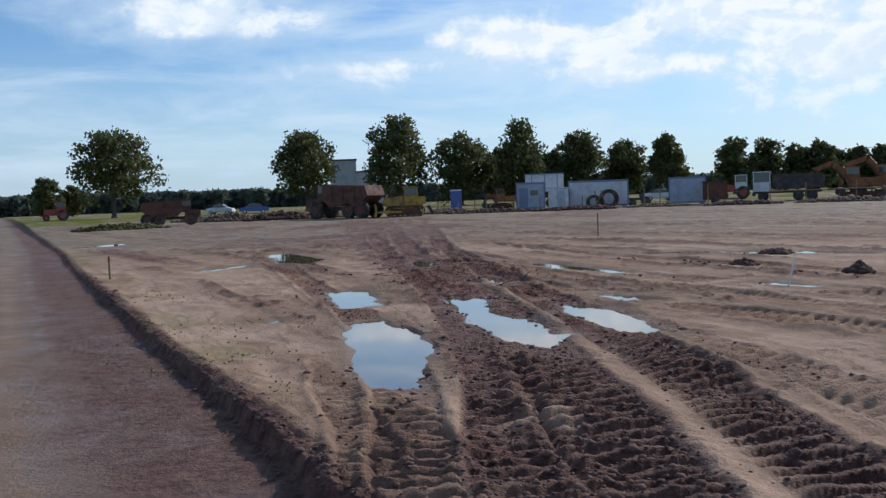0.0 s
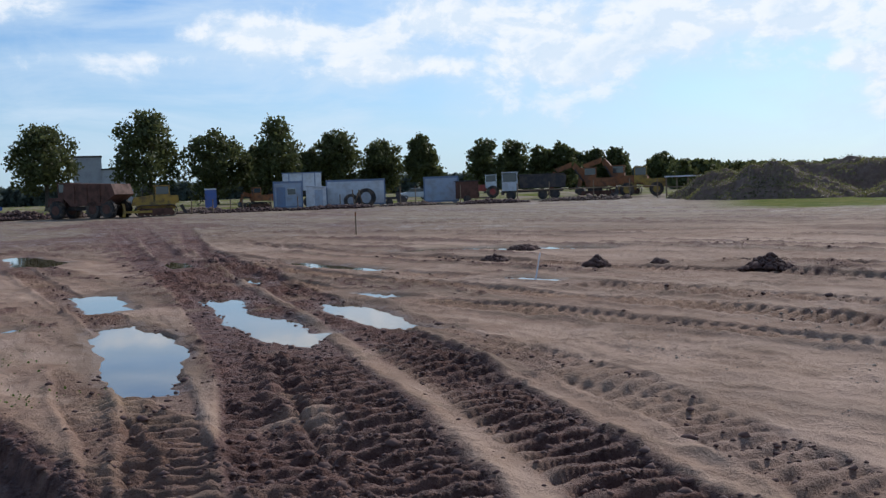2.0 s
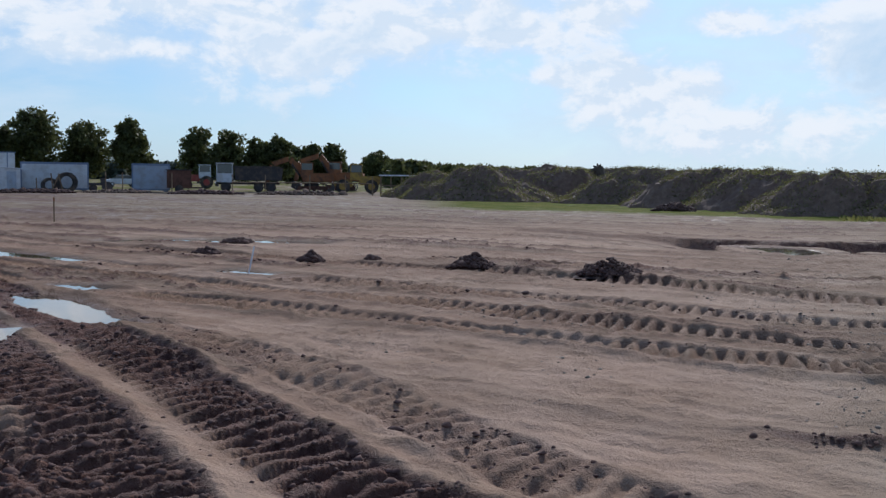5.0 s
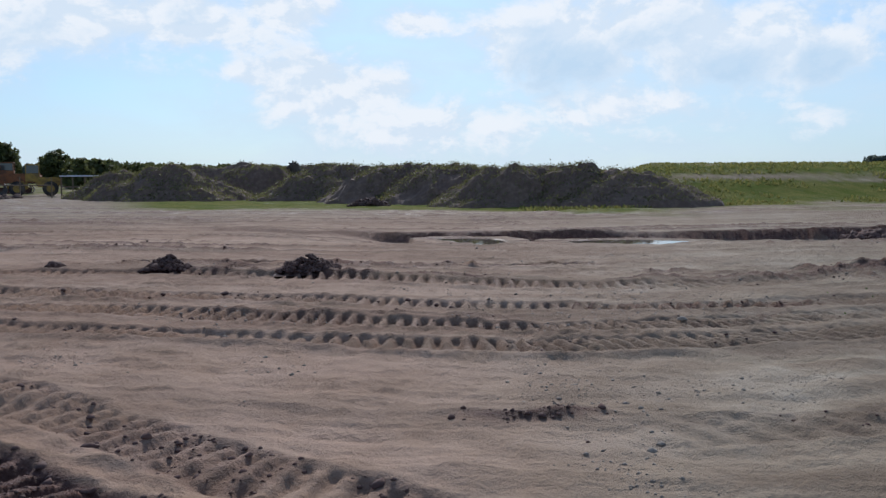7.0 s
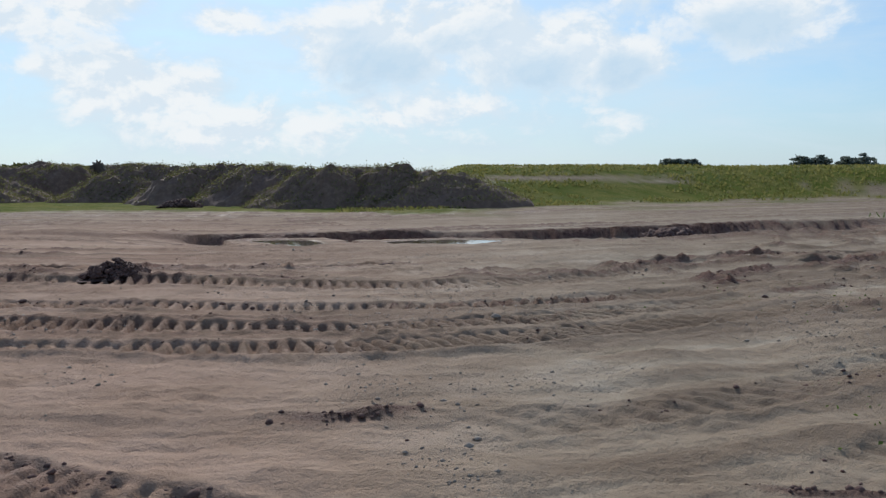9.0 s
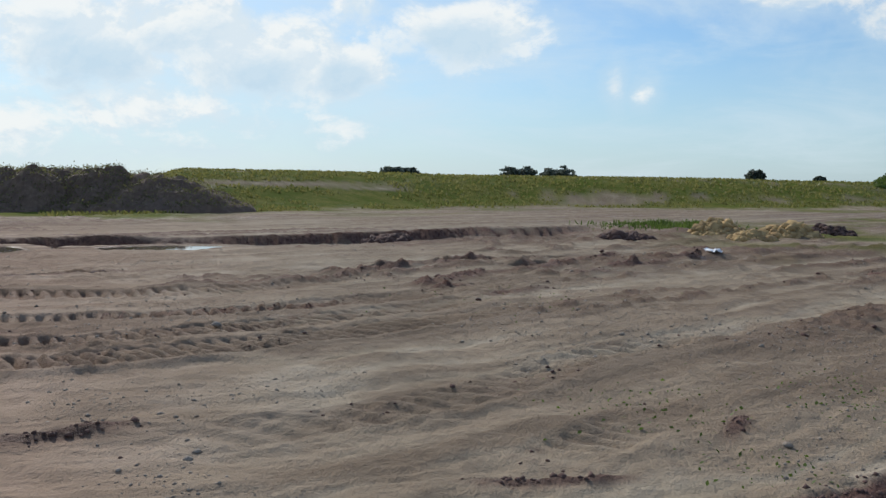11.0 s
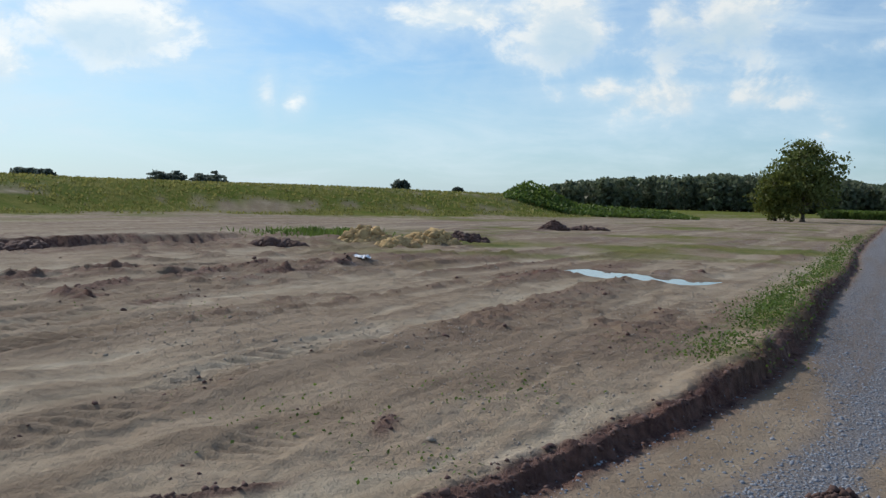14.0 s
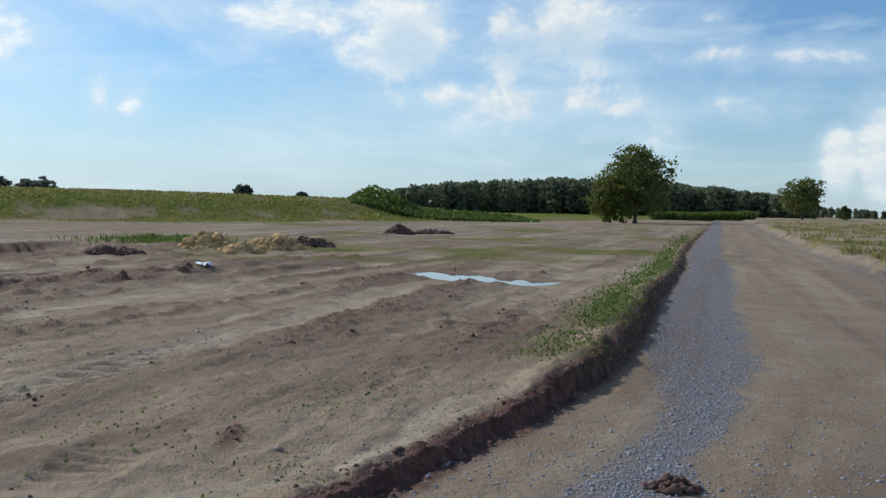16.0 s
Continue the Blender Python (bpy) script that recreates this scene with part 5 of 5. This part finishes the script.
def ring(az, d, r, label, depth=0.9):
    p, h = yard(az, d, 8)
    bm = bmesh.new()
    outer, inner = [], []
    n = 28
    for k in range(n):
        a = 2 * math.pi * k / n
        for rad, dest in ((r, outer), (r * 0.62, inner)):
            dest.append([bm.verts.new((math.cos(a) * rad, y, r + math.sin(a) * rad)) for y in (-depth / 2, depth / 2)])
    for k in range(n):
        j = (k + 1) % n
        bm.faces.new((outer[k][0], outer[j][0], outer[j][1], outer[k][1]))
        bm.faces.new((inner[j][0], inner[k][0], inner[k][1], inner[j][1]))
        bm.faces.new((outer[j][0], outer[k][0], inner[k][0], inner[j][0]))
        bm.faces.new((outer[k][1], outer[j][1], inner[j][1], inner[k][1]))
    me = bpy.data.meshes.new("tyre")
    bm.to_mesh(me)
    bm.free()
    me.materials.append(RUBBER)
    ob = tagged(new("machine_tyre", me), label, "tyre", "spare machine tyres")
    ob.matrix_basis = Matrix.Translation(p - Vector((0, 0, 0.04))) @ Matrix.Rotation(radians(h), 4, "Z")


ring(9.95, 97, 0.95, "huge spare machine tyre leaning by a container")
ring(9.05, 96.6, 0.7, "large spare machine tyre leaning by a container")
for az, lean in ((9.35, 24), (9.65, -14), (9.2, -6)):
    p, h = yard(az, 95.8)
    prop = thing("timber_prop", "weathered timber prop leaning at a slant", "post", p, h, "timber props")
    part("beam", boxes(((0.12, 0.12, 1.9), (0, 0, 0.85), 0.01, Matrix.Rotation(radians(lean), 4, "Y"))), WOOD, prop)


def tipper(az, d, length, label, paint, tub, turn=0.0, scale=1.0):
    p, h = yard(az, d, turn)
    ob = thing("tipper_truck", label, "truck", p, h)
    part("chassis", boxes(((length, 0.9, 0.3), (0, 0, 0.95), 0.03), ((0.3, 2.3, 0.35), (-length / 2 + 0.1, 0, 0.75), 0.04)), DARK, ob)
    cab(ob, (1.7, 2.3, 2.0), (-length / 2 + 0.9, 0, 1.0), paint)
    bm = bmesh.new()
    profile(bm, [(-length / 2 + 2.0, 1.25), (length / 2 + 0.2, 1.25), (length / 2 + 0.35, 2.55), (-length / 2 + 1.9, 2.75)], 2.4)
    body = part("tipper_body", bm, tub, ob)
    for k in range(6):
        part("rib", boxes(((0.1, 0.08, 1.25), (-length / 2 + 2.3 + k * (length - 2.5) / 5, -1.24, 1.95))), tub, body)
    part("rim_rail", boxes(((length - 1.6, 2.5, 0.1), (0.95, 0, 2.68))), tub, body)
    for x in (-length / 2 + 1.0, length / 2 - 2.2, length / 2 - 0.9):
        for y in (-0.98, 0.98):
            wheel(ob, x, y, 0.52, 0.34)
    for y in (-0.8, 0.8):
        part("headlight", boxes(((0.08, 0.3, 0.2), (-length / 2 - 0.03, y, 0.95), 0.02)), PLASTIC, ob)
    return ob


tipper(19.9, 104, 6.6, "tipper truck with a white cab and grey tub", WHITE, DARK)


def dumper(az, d, label, paint, turn=0.0, size=1.0):
    p, h = yard(az, d, turn)
    ob = thing("dump_truck", label, "dump truck", p, h)
    s = size
    bm = bmesh.new()
    profile(bm, [(-2.4 * s, 1.9 * s), (-1.6 * s, 1.1 * s), (1.6 * s, 1.1 * s), (2.9 * s, 2.0 * s), (2.6 * s, 2.9 * s), (-2.2 * s, 3.1 * s)], 2.6 * s)
    tub = part("tub", bm, paint, ob)
    for x in (-1.2, 0.1, 1.4):
        for y in (-1, 1):
            part("rib", boxes(((0.16 * s, 0.1, 1.5 * s), (x * s, y * 1.33 * s, 2.15 * s))), paint, tub)
    part("engine_bay", boxes(((1.9 * s, 1.7 * s, 0.9 * s), (-3.5 * s, 0, 1.45 * s), 0.12)), paint, ob)
    cab(ob, (1.3 * s, 1.5 * s, 1.5 * s), (-2.7 * s, 0, 1.6 * s), paint)
    part("frame", boxes(((6.0 * s, 0.8 * s, 0.35 * s), (-0.4 * s, 0, 0.9 * s), 0.03)), DARK, ob)
    for x in (-3.2, 0.6, 2.0):
        for y in (-1.05, 1.05):
            wheel(ob, x * s, y * s, 0.78 * s, 0.5 * s, RUST)
    return ob


dumper(-5.4, 92, "large rusty brown dump truck parked in the yard", RUST, -38, 1.05)
dumper(-16.2, 92, "old rust-red dump truck parked by the field", RUST, 180, 0.74)


def bulldozer(az, d, label):
    p, h = yard(az, d, 4)
    ob = thing("bulldozer", label, "bulldozer", p, h)
    for y in (-0.95, 0.95):
        crawler(ob, 3.6, 1.0, 0.5, y)
    part("hull", boxes(((3.4, 1.4, 0.7), (0, 0, 0.95), 0.06)), YELLOW, ob)
    bm = bmesh.new()
    profile(bm, [(-2.1, 1.0), (-0.2, 1.0), (-0.2, 1.95), (-1.9, 1.75)], 1.1)
    part("bonnet", bm, YELLOW, ob)
    cab(ob, (1.3, 1.4, 1.5), (0.6, 0, 1.25), YELLOW)
    part("tank", boxes(((0.8, 1.3, 0.7), (1.6, 0, 1.5), 0.06)), YELLOW, ob)
    bm = bmesh.new()
    profile(bm, [(-3.0, 0.05), (-2.75, 0.0), (-2.65, 0.5), (-2.75, 1.2), (-2.95, 1.25), (-2.85, 0.6)], 3.2)
    part("blade", bm, YELLOW, ob)
    for y in (-1.25, 1.25):
        part("push_arm", boxes(((2.4, 0.16, 0.2), (-1.6, y, 0.45))), YELLOW, ob)
    part("exhaust", boxes(((0.1, 0.1, 0.7), (-1.1, 0.2, 2.1))), DARK, ob)
    bm = bmesh.new()
    profile(bm, [(2.1, 0.9), (2.4, 1.0), (2.75, 0.2), (2.55, 0.15)], 0.3)
    part("ripper", bm, DARK, ob)


bulldozer(-2.2, 91, "muddy yellow bulldozer with raised blade in the yard")


def excavator(az, d, label, paint, turn, size, boom_up=2.6, reach=4.6):
    p, h = yard(az, d, turn)
    ob = thing("excavator", label, "excavator", p, h)
    s = size
    for y in (-0.95 * s, 0.95 * s):
        crawler(ob, 3.6 * s, 0.85 * s, 0.55 * s, y)
    part("undercarriage", boxes(((1.6 * s, 1.5 * s, 0.45 * s), (0, 0, 0.7 * s), 0.05)), DARK, ob)
    part("house", boxes(((3.1 * s, 2.4 * s, 0.95 * s), (0.5 * s, 0, 1.55 * s), 0.1)), paint, ob)
    part("counterweight", boxes(((0.8 * s, 2.4 * s, 1.1 * s), (2.2 * s, 0, 1.55 * s), 0.2)), paint, ob)
    cab(ob, (1.35 * s, 1.0 * s, 1.55 * s), (-0.5 * s, -0.65 * s, 1.6 * s), paint)

    def arm(name, a, b, r, mat):
        a, b = Vector(a), Vector(b)
        bm = bmesh.new()
        box(bm, ((b - a).length, r, r * 1.5), (0, 0, 0), 0.04, taper=0.8)
        bmesh.ops.rotate(bm, verts=bm.verts, cent=(0, 0, 0), matrix=Matrix.Rotation(-math.atan2(b.z - a.z, b.x - a.x), 3, "Y"))
        bmesh.ops.translate(bm, verts=bm.verts, vec=(a + b) / 2)
        return part(name, bm, mat, ob)
    k1, k2, k3 = (-0.6 * s, 0.3 * s, 1.7 * s), (-2.4 * s, 0.3 * s, (1.7 + boom_up) * s), (-reach * s, 0.3 * s, (1.2 + boom_up * 0.9) * s)
    arm("boom", k1, k2, 0.42 * s, paint)
    arm("boom_tip", k2, k3, 0.36 * s, paint)
    k4 = (k3[0] - 0.5 * s, 0.3 * s, 0.9 * s)
    arm("stick", k3, k4, 0.28 * s, paint)
    arm("ram", (-1.2 * s, 0.05 * s, 1.6 * s), (-2.2 * s, 0.05 * s, (1.2 + boom_up) * s), 0.12 * s, DARK)
    bm = bmesh.new()
    x0 = k4[0]
    profile(bm, [(x0 - 0.2 * s, 1.0 * s), (x0 + 0.7 * s, 0.75 * s), (x0 + 0.75 * s, 0.2 * s), (x0 + 0.2 * s, 0.02), (x0 - 0.35 * s, 0.35 * s)], 1.1 * s)
    part("bucket", bm, DARK, ob)


excavator(23.6, 106, "orange tracked excavator with its boom folded high", ORANGE, 0, 1.0, 1.9, 4.3)
excavator(25.3, 113, "orange tracked excavator behind the parked truck", ORANGE, -8, 1.05, 2.2, 4.6)
excavator(3.6, 112, "small orange-brown excavator with a pale cab roof", ORANGE, 20, 0.72, 0.6, 2.4)


def loader(az, d, label, turn=0.0):
    p, h = yard(az, d, turn)
    ob = thing("wheel_loader", label, "wheel loader", p, h)
    part("rear_body", boxes(((2.3, 1.8, 0.95), (1.3, 0, 1.35), 0.15)), YELLOW, ob)
    part("front_frame", boxes(((1.6, 1.2, 0.7), (-1.3, 0, 1.0), 0.08)), YELLOW, ob)
    cab(ob, (1.3, 1.4, 1.65), (-0.1, 0, 1.4), YELLOW)
    for x in (-1.5, 1.5):
        for y in (-0.95, 0.95):
            wheel(ob, x, y, 0.72, 0.5, YELLOW)
    bm = bmesh.new()
    profile(bm, [(-3.4, 0.1), (-2.5, 0.05), (-2.35, 0.7), (-2.6, 1.25), (-2.75, 0.6)], 2.5)
    part("bucket", bm, DARK, ob)
    for y in (-0.5, 0.5):
        part("lift_arm", boxes(((1.9, 0.16, 0.28), (-1.8, y, 1.05), 0.03, Matrix.Rotation(radians(-20), 4, "Y"))), YELLOW, ob)


loader(26.3, 102, "yellow wheel loader parked at the edge of the yard")


def car(az, d, label, paint, turn=0.0):
    p, h = yard(az, d, turn)
    ob = thing("parked_car", label, "car", p, h)
    bm = bmesh.new()
    profile(bm, [(-2.1, 0.35), (2.1, 0.35), (2.15, 0.8), (1.7, 0.98), (1.15, 1.02), (-1.1, 1.02), (-2.0, 0.85)], 1.7)
    bmesh.ops.bevel(bm, geom=list(bm.edges), offset=0.05, segments=2, affect="EDGES")
    part("body", bm, paint, ob)
    bm = bmesh.new()
    profile(bm, [(-1.15, 1.0), (1.35, 1.0), (0.85, 1.42), (-0.55, 1.45)], 1.45)
    part("windows", bm, GLASS, ob)
    part("roof", boxes(((1.35, 1.42, 0.06), (0.15, 0, 1.46), 0.02)), paint, ob)
    for x in (-1.3, 1.3):
        for y in (-0.78, 0.78):
            wheel(ob, x, y, 0.31, 0.2, PLASTIC)


car(-11.1, 140, "dark blue car parked beyond the earth bank", BLUE)
car(-13.0, 150, "white car parked beyond the field edge", WHITE, 160)
car(12.85, 125, "white car parked between the site containers", WHITE, 10)

# toilet-shaped blue box, made up in place of a parked blue vehicle
p, h = yard(0.9, 104)
toilet = thing("portable_toilet", "upright blue box with a pale roof, standing for a parked vehicle", "toilet cabin", p, h)
part("shell", boxes(((1.2, 1.2, 2.1), (0, 0, 1.1), 0.05)), BLUE, toilet)
part("roof", boxes(((1.3, 1.3, 0.14), (0, 0, 2.22), 0.05)), PLASTIC, toilet)
door = part("door", boxes(((0.8, 0.05, 1.8), (0, -0.61, 1.05), 0.01)), BLUE, toilet)
part("handle", boxes(((0.05, 0.06, 0.18), (0.3, -0.65, 1.05))), DARK, door)

p, h = yard(16.0, 97)
trailer = thing("site_trailer", "dark red-brown box trailer, closed and dusty", "trailer", p, h)
part("box", boxes(((2.3, 1.9, 1.7), (0, 0, 1.35), 0.04)), RUST, trailer)
part("roof", boxes(((2.5, 2.1, 0.1), (0, 0, 2.25), 0.02)), DARK, trailer)
part("drawbar", boxes(((1.2, 0.12, 0.12), (1.7, 0, 0.55))), DARK, trailer)
for y in (-0.9, 0.9):
    wheel(trailer, 0, y, 0.4, 0.22)
p, h = yard(11.75, 96)
roller = thing("small_roller", "small dark road roller with a flat deck", "roller", p, h)
part("deck", boxes(((1.6, 0.9, 0.25), (-0.3, 0, 0.75), 0.04), ((0.5, 0.7, 0.6), (0.2, 0, 1.05), 0.06)), DARK, roller)
bm = bmesh.new()
disc(bm, 0.5, 1.0, (0.55, 0, 0.5), "y", 24)
part("drum", bm, DARK, roller)
wheel(roller, -0.7, -0.45, 0.36, 0.25)
wheel(roller, -0.7, 0.45, 0.36, 0.25)
p, h = yard(17.2, 118)
van = thing("tractor", "old tractor with a pale cab and red bonnet", "tractor", p, h)
cab(van, (1.4, 1.5, 1.6), (0.5, 0, 1.2), WHITE)
part("bonnet", boxes(((1.7, 0.8, 0.8), (-0.9, 0, 1.25), 0.1)), RED, van)
for y in (-0.85, 0.85):
    wheel(van, 0.7, y, 0.75, 0.4, RED)
    wheel(van, -1.4, y * 0.8, 0.45, 0.28, RED)
p, h = yard(-21.9, 140)
tr = thing("tractor", "small red tractor standing far across the field", "tractor", p, h)
cab(tr, (1.3, 1.4, 1.4), (0.5, 0, 1.2), RED)
part("bonnet", boxes(((1.6, 0.8, 0.8), (-0.9, 0, 1.2), 0.1)), RED, tr)
for y in (-0.85, 0.85):
    wheel(tr, 0.7, y, 0.75, 0.4, RED)
    wheel(tr, -1.4, y * 0.8, 0.45, 0.28, RED)

# open shelter of posts with a white roof
p, h = yard(28.65, 100)
shelter = thing("open_shelter", "open timber shelter with a flat white roof", "shelter", p, h)
part("roof", boxes(((3.6, 2.4, 0.12), (0, 0, 2.0), 0.01)), PLASTIC, shelter)
for x in (-1.65, -0.6, 0.5, 1.65):
    for y in (-1.05, 1.05):
        part("post", boxes(((0.12, 0.12, 2.1), (x, y, 0.9), 0.01)), WOOD, shelter)
part("rail", boxes(((3.3, 0.08, 0.12), (0, -1.06, 0.95))), WOOD, shelter)

# fence along the yard: single posts
for az in (-0.2, 1.0, 2.0, 2.7, 4.35, 5.9, 8.4, 12.0, 12.9, 15.6, 19.0, 20.9, 23.5, 25.6, 27.2):
    p = at(az, 93.5)
    post = thing("fence_post", "rough wooden post of a site fence", "fence post", p, -az, "fence posts of the yard")
    tall = 1.35 if az < 10 else 1.9
    bm = bmesh.new()
    disc(bm, 0.06, tall + 0.3, (0, 0, tall / 2 - 0.15), "z", 8, 0.045)
    part("shaft", bm, WOOD, post, smooth=False)
    part("wire_clip", boxes(((0.16, 0.03, 0.04), (0, 0, tall - 0.15))), DARK, post)

# survey stakes
for x, y, tall, label in ((6.2, 38, 0.9, "thin wooden survey stake driven into the sand"), (-8.2, 23.4, 0.55, "short orange-topped survey stake on the bank")):
    st = thing("survey_stake", label, "stake", (x, y, height(x, y)), 0, "survey stakes")
    part("shaft", boxes(((0.045, 0.045, tall + 0.2), (0, 0, tall / 2 - 0.1), 0.004)), WOOD, st)
    part("painted_tip", boxes(((0.05, 0.05, 0.14), (0, 0, tall - 0.06), 0.004)), ORANGE, st)
st = thing("marker_stick", "thin white stick standing in a torn sheet", "stick", (5.95, 16.3, height(5.95, 16.3)))
part("stick", boxes(((0.02, 0.02, 0.6), (0, 0, 0.2), 0, Matrix.Rotation(radians(12), 4, "Y"))), PLASTIC, st)
x, y = 24.6, -1.2
sack = thing("plastic_sheet", "crumpled whitish plastic sheet lying in a rut", "plastic sheet", (x, y, height(x, y)), 20)
bm = bmesh.new()
bmesh.ops.create_grid(bm, x_segments=14, y_segments=8, size=0.5)
for v in bm.verts:
    v.co = Vector((v.co.x * 0.5, v.co.y * 0.3, 0.06 + 0.5 * 0.16 * noise.noise(Vector((v.co.x * 4, v.co.y * 4, 0.3)))))
bmesh.ops.solidify(bm, geom=list(bm.faces), thickness=0.01)
part("sheet", bm, PLASTIC, sack)

# grey mill building far behind the trees
p, h = yard(-5.0, 420)
mill = thing("grey_building", "grey windowless industrial block far behind the trees", "building", p, h)
part("tower", boxes(((11, 10, 20), (-5.5, 0, 9.5), 0.1)), CONCRETE, mill)
part("tower_roof", boxes(((11.6, 10.6, 0.7), (-5.5, 0, 19.8))), DARK, mill)
part("hall", boxes(((13, 12, 14.5), (6.5, 0, 7), 0.1)), CONCRETE, mill)
part("hall_roof", boxes(((13.6, 12.6, 0.6), (6.5, 0, 14.5))), DARK, mill)
for x in (-8.5, -5.5, -2.5):
    part("pilaster", boxes(((0.8, 0.5, 19), (x, -5.15, 9.5))), CONCRETE, mill)

# leaning stump on the mound
p = at(40.9, 92)
stump = thing("leaning_stump", "dark leaning root stump thrown on a mound", "stump", p + Vector((0, 0, 2.4)), -40.9)
bm = bmesh.new()
limb(bm, (0.9, 0, -2.7), (-0.5, 0, 0.75), 0.6, 0.5, 9)
for k in range(9):
    a = k * 0.7
    limb(bm, (-0.45, 0, 0.7), (-0.45 + 0.55 * math.cos(a) - 0.2, 0.4 * math.sin(a), 0.75 + 0.4 * math.sin(a * 1.3)), 0.2, 0.06, 5)
part("root_wood", bm, BARK, stump)
heap(*at(-9.6, 96).xy, 7.0, 0.8, 121, "long brown bank of earth before parked cars", CLOD, 500, "brown earth heaps", lump=0.16, deep=0.3)
heap(*at(3.0, 94).xy, 9.0, 0.35, 122, "low dark bank of earth along the yard", CLOD, 500, "brown earth heaps", lump=0.14, deep=0.2)
heap(*at(8.0, 93).xy, 8.0, 0.3, 123, "low dark bank of earth along the yard", CLOD, 500, "brown earth heaps", lump=0.14, deep=0.2)
heap(*at(17.5, 92).xy, 7.0, 0.35, 124, "low dark bank of earth along the yard", CLOD, 500, "brown earth heaps", lump=0.14, deep=0.2)
for az, d, wide, tall, seed in ((-12.6, 99, 6.5, 0.75, 125), (-6.9, 98, 5.0, 0.8, 126), (-14.6, 101, 4.0, 0.6, 127), (0.4, 96, 5.0, 0.45, 128), (12.6, 94, 6.0, 0.3, 129), (23.0, 93, 9.0, 0.35, 130), (29.6, 92, 6.0, 0.45, 131)):
    heap(*at(az, d).xy, wide, tall, seed, "brown bank of dug earth along the yard", TOPSOIL, 420, "brown earth heaps", lump=0.14, deep=0.3)
heap(*at(-18.6, 84).xy, 8.0, 0.5, 132, "long dark grassy bank beside the road", SCRUB, 700, "brown earth heaps", lump=0.12, deep=0.25)
# wooden rail along the fence of the yard
for az0, az1 in ((19.0, 20.9), (20.9, 23.5), (23.5, 25.6), (25.6, 27.2)):
    a, b = at(az0, 93.45, 1.15), at(az1, 93.45, 1.15)
    rail = thing("fence_rail", "thin reddish wooden rail between fence posts", "fence rail", a, 0, "fence rails of the yard")
    bm = bmesh.new()
    limb(bm, (0, 0, 0), b - a, 0.05, 0.05, 6)
    part("beam", bm, WOOD, rail)
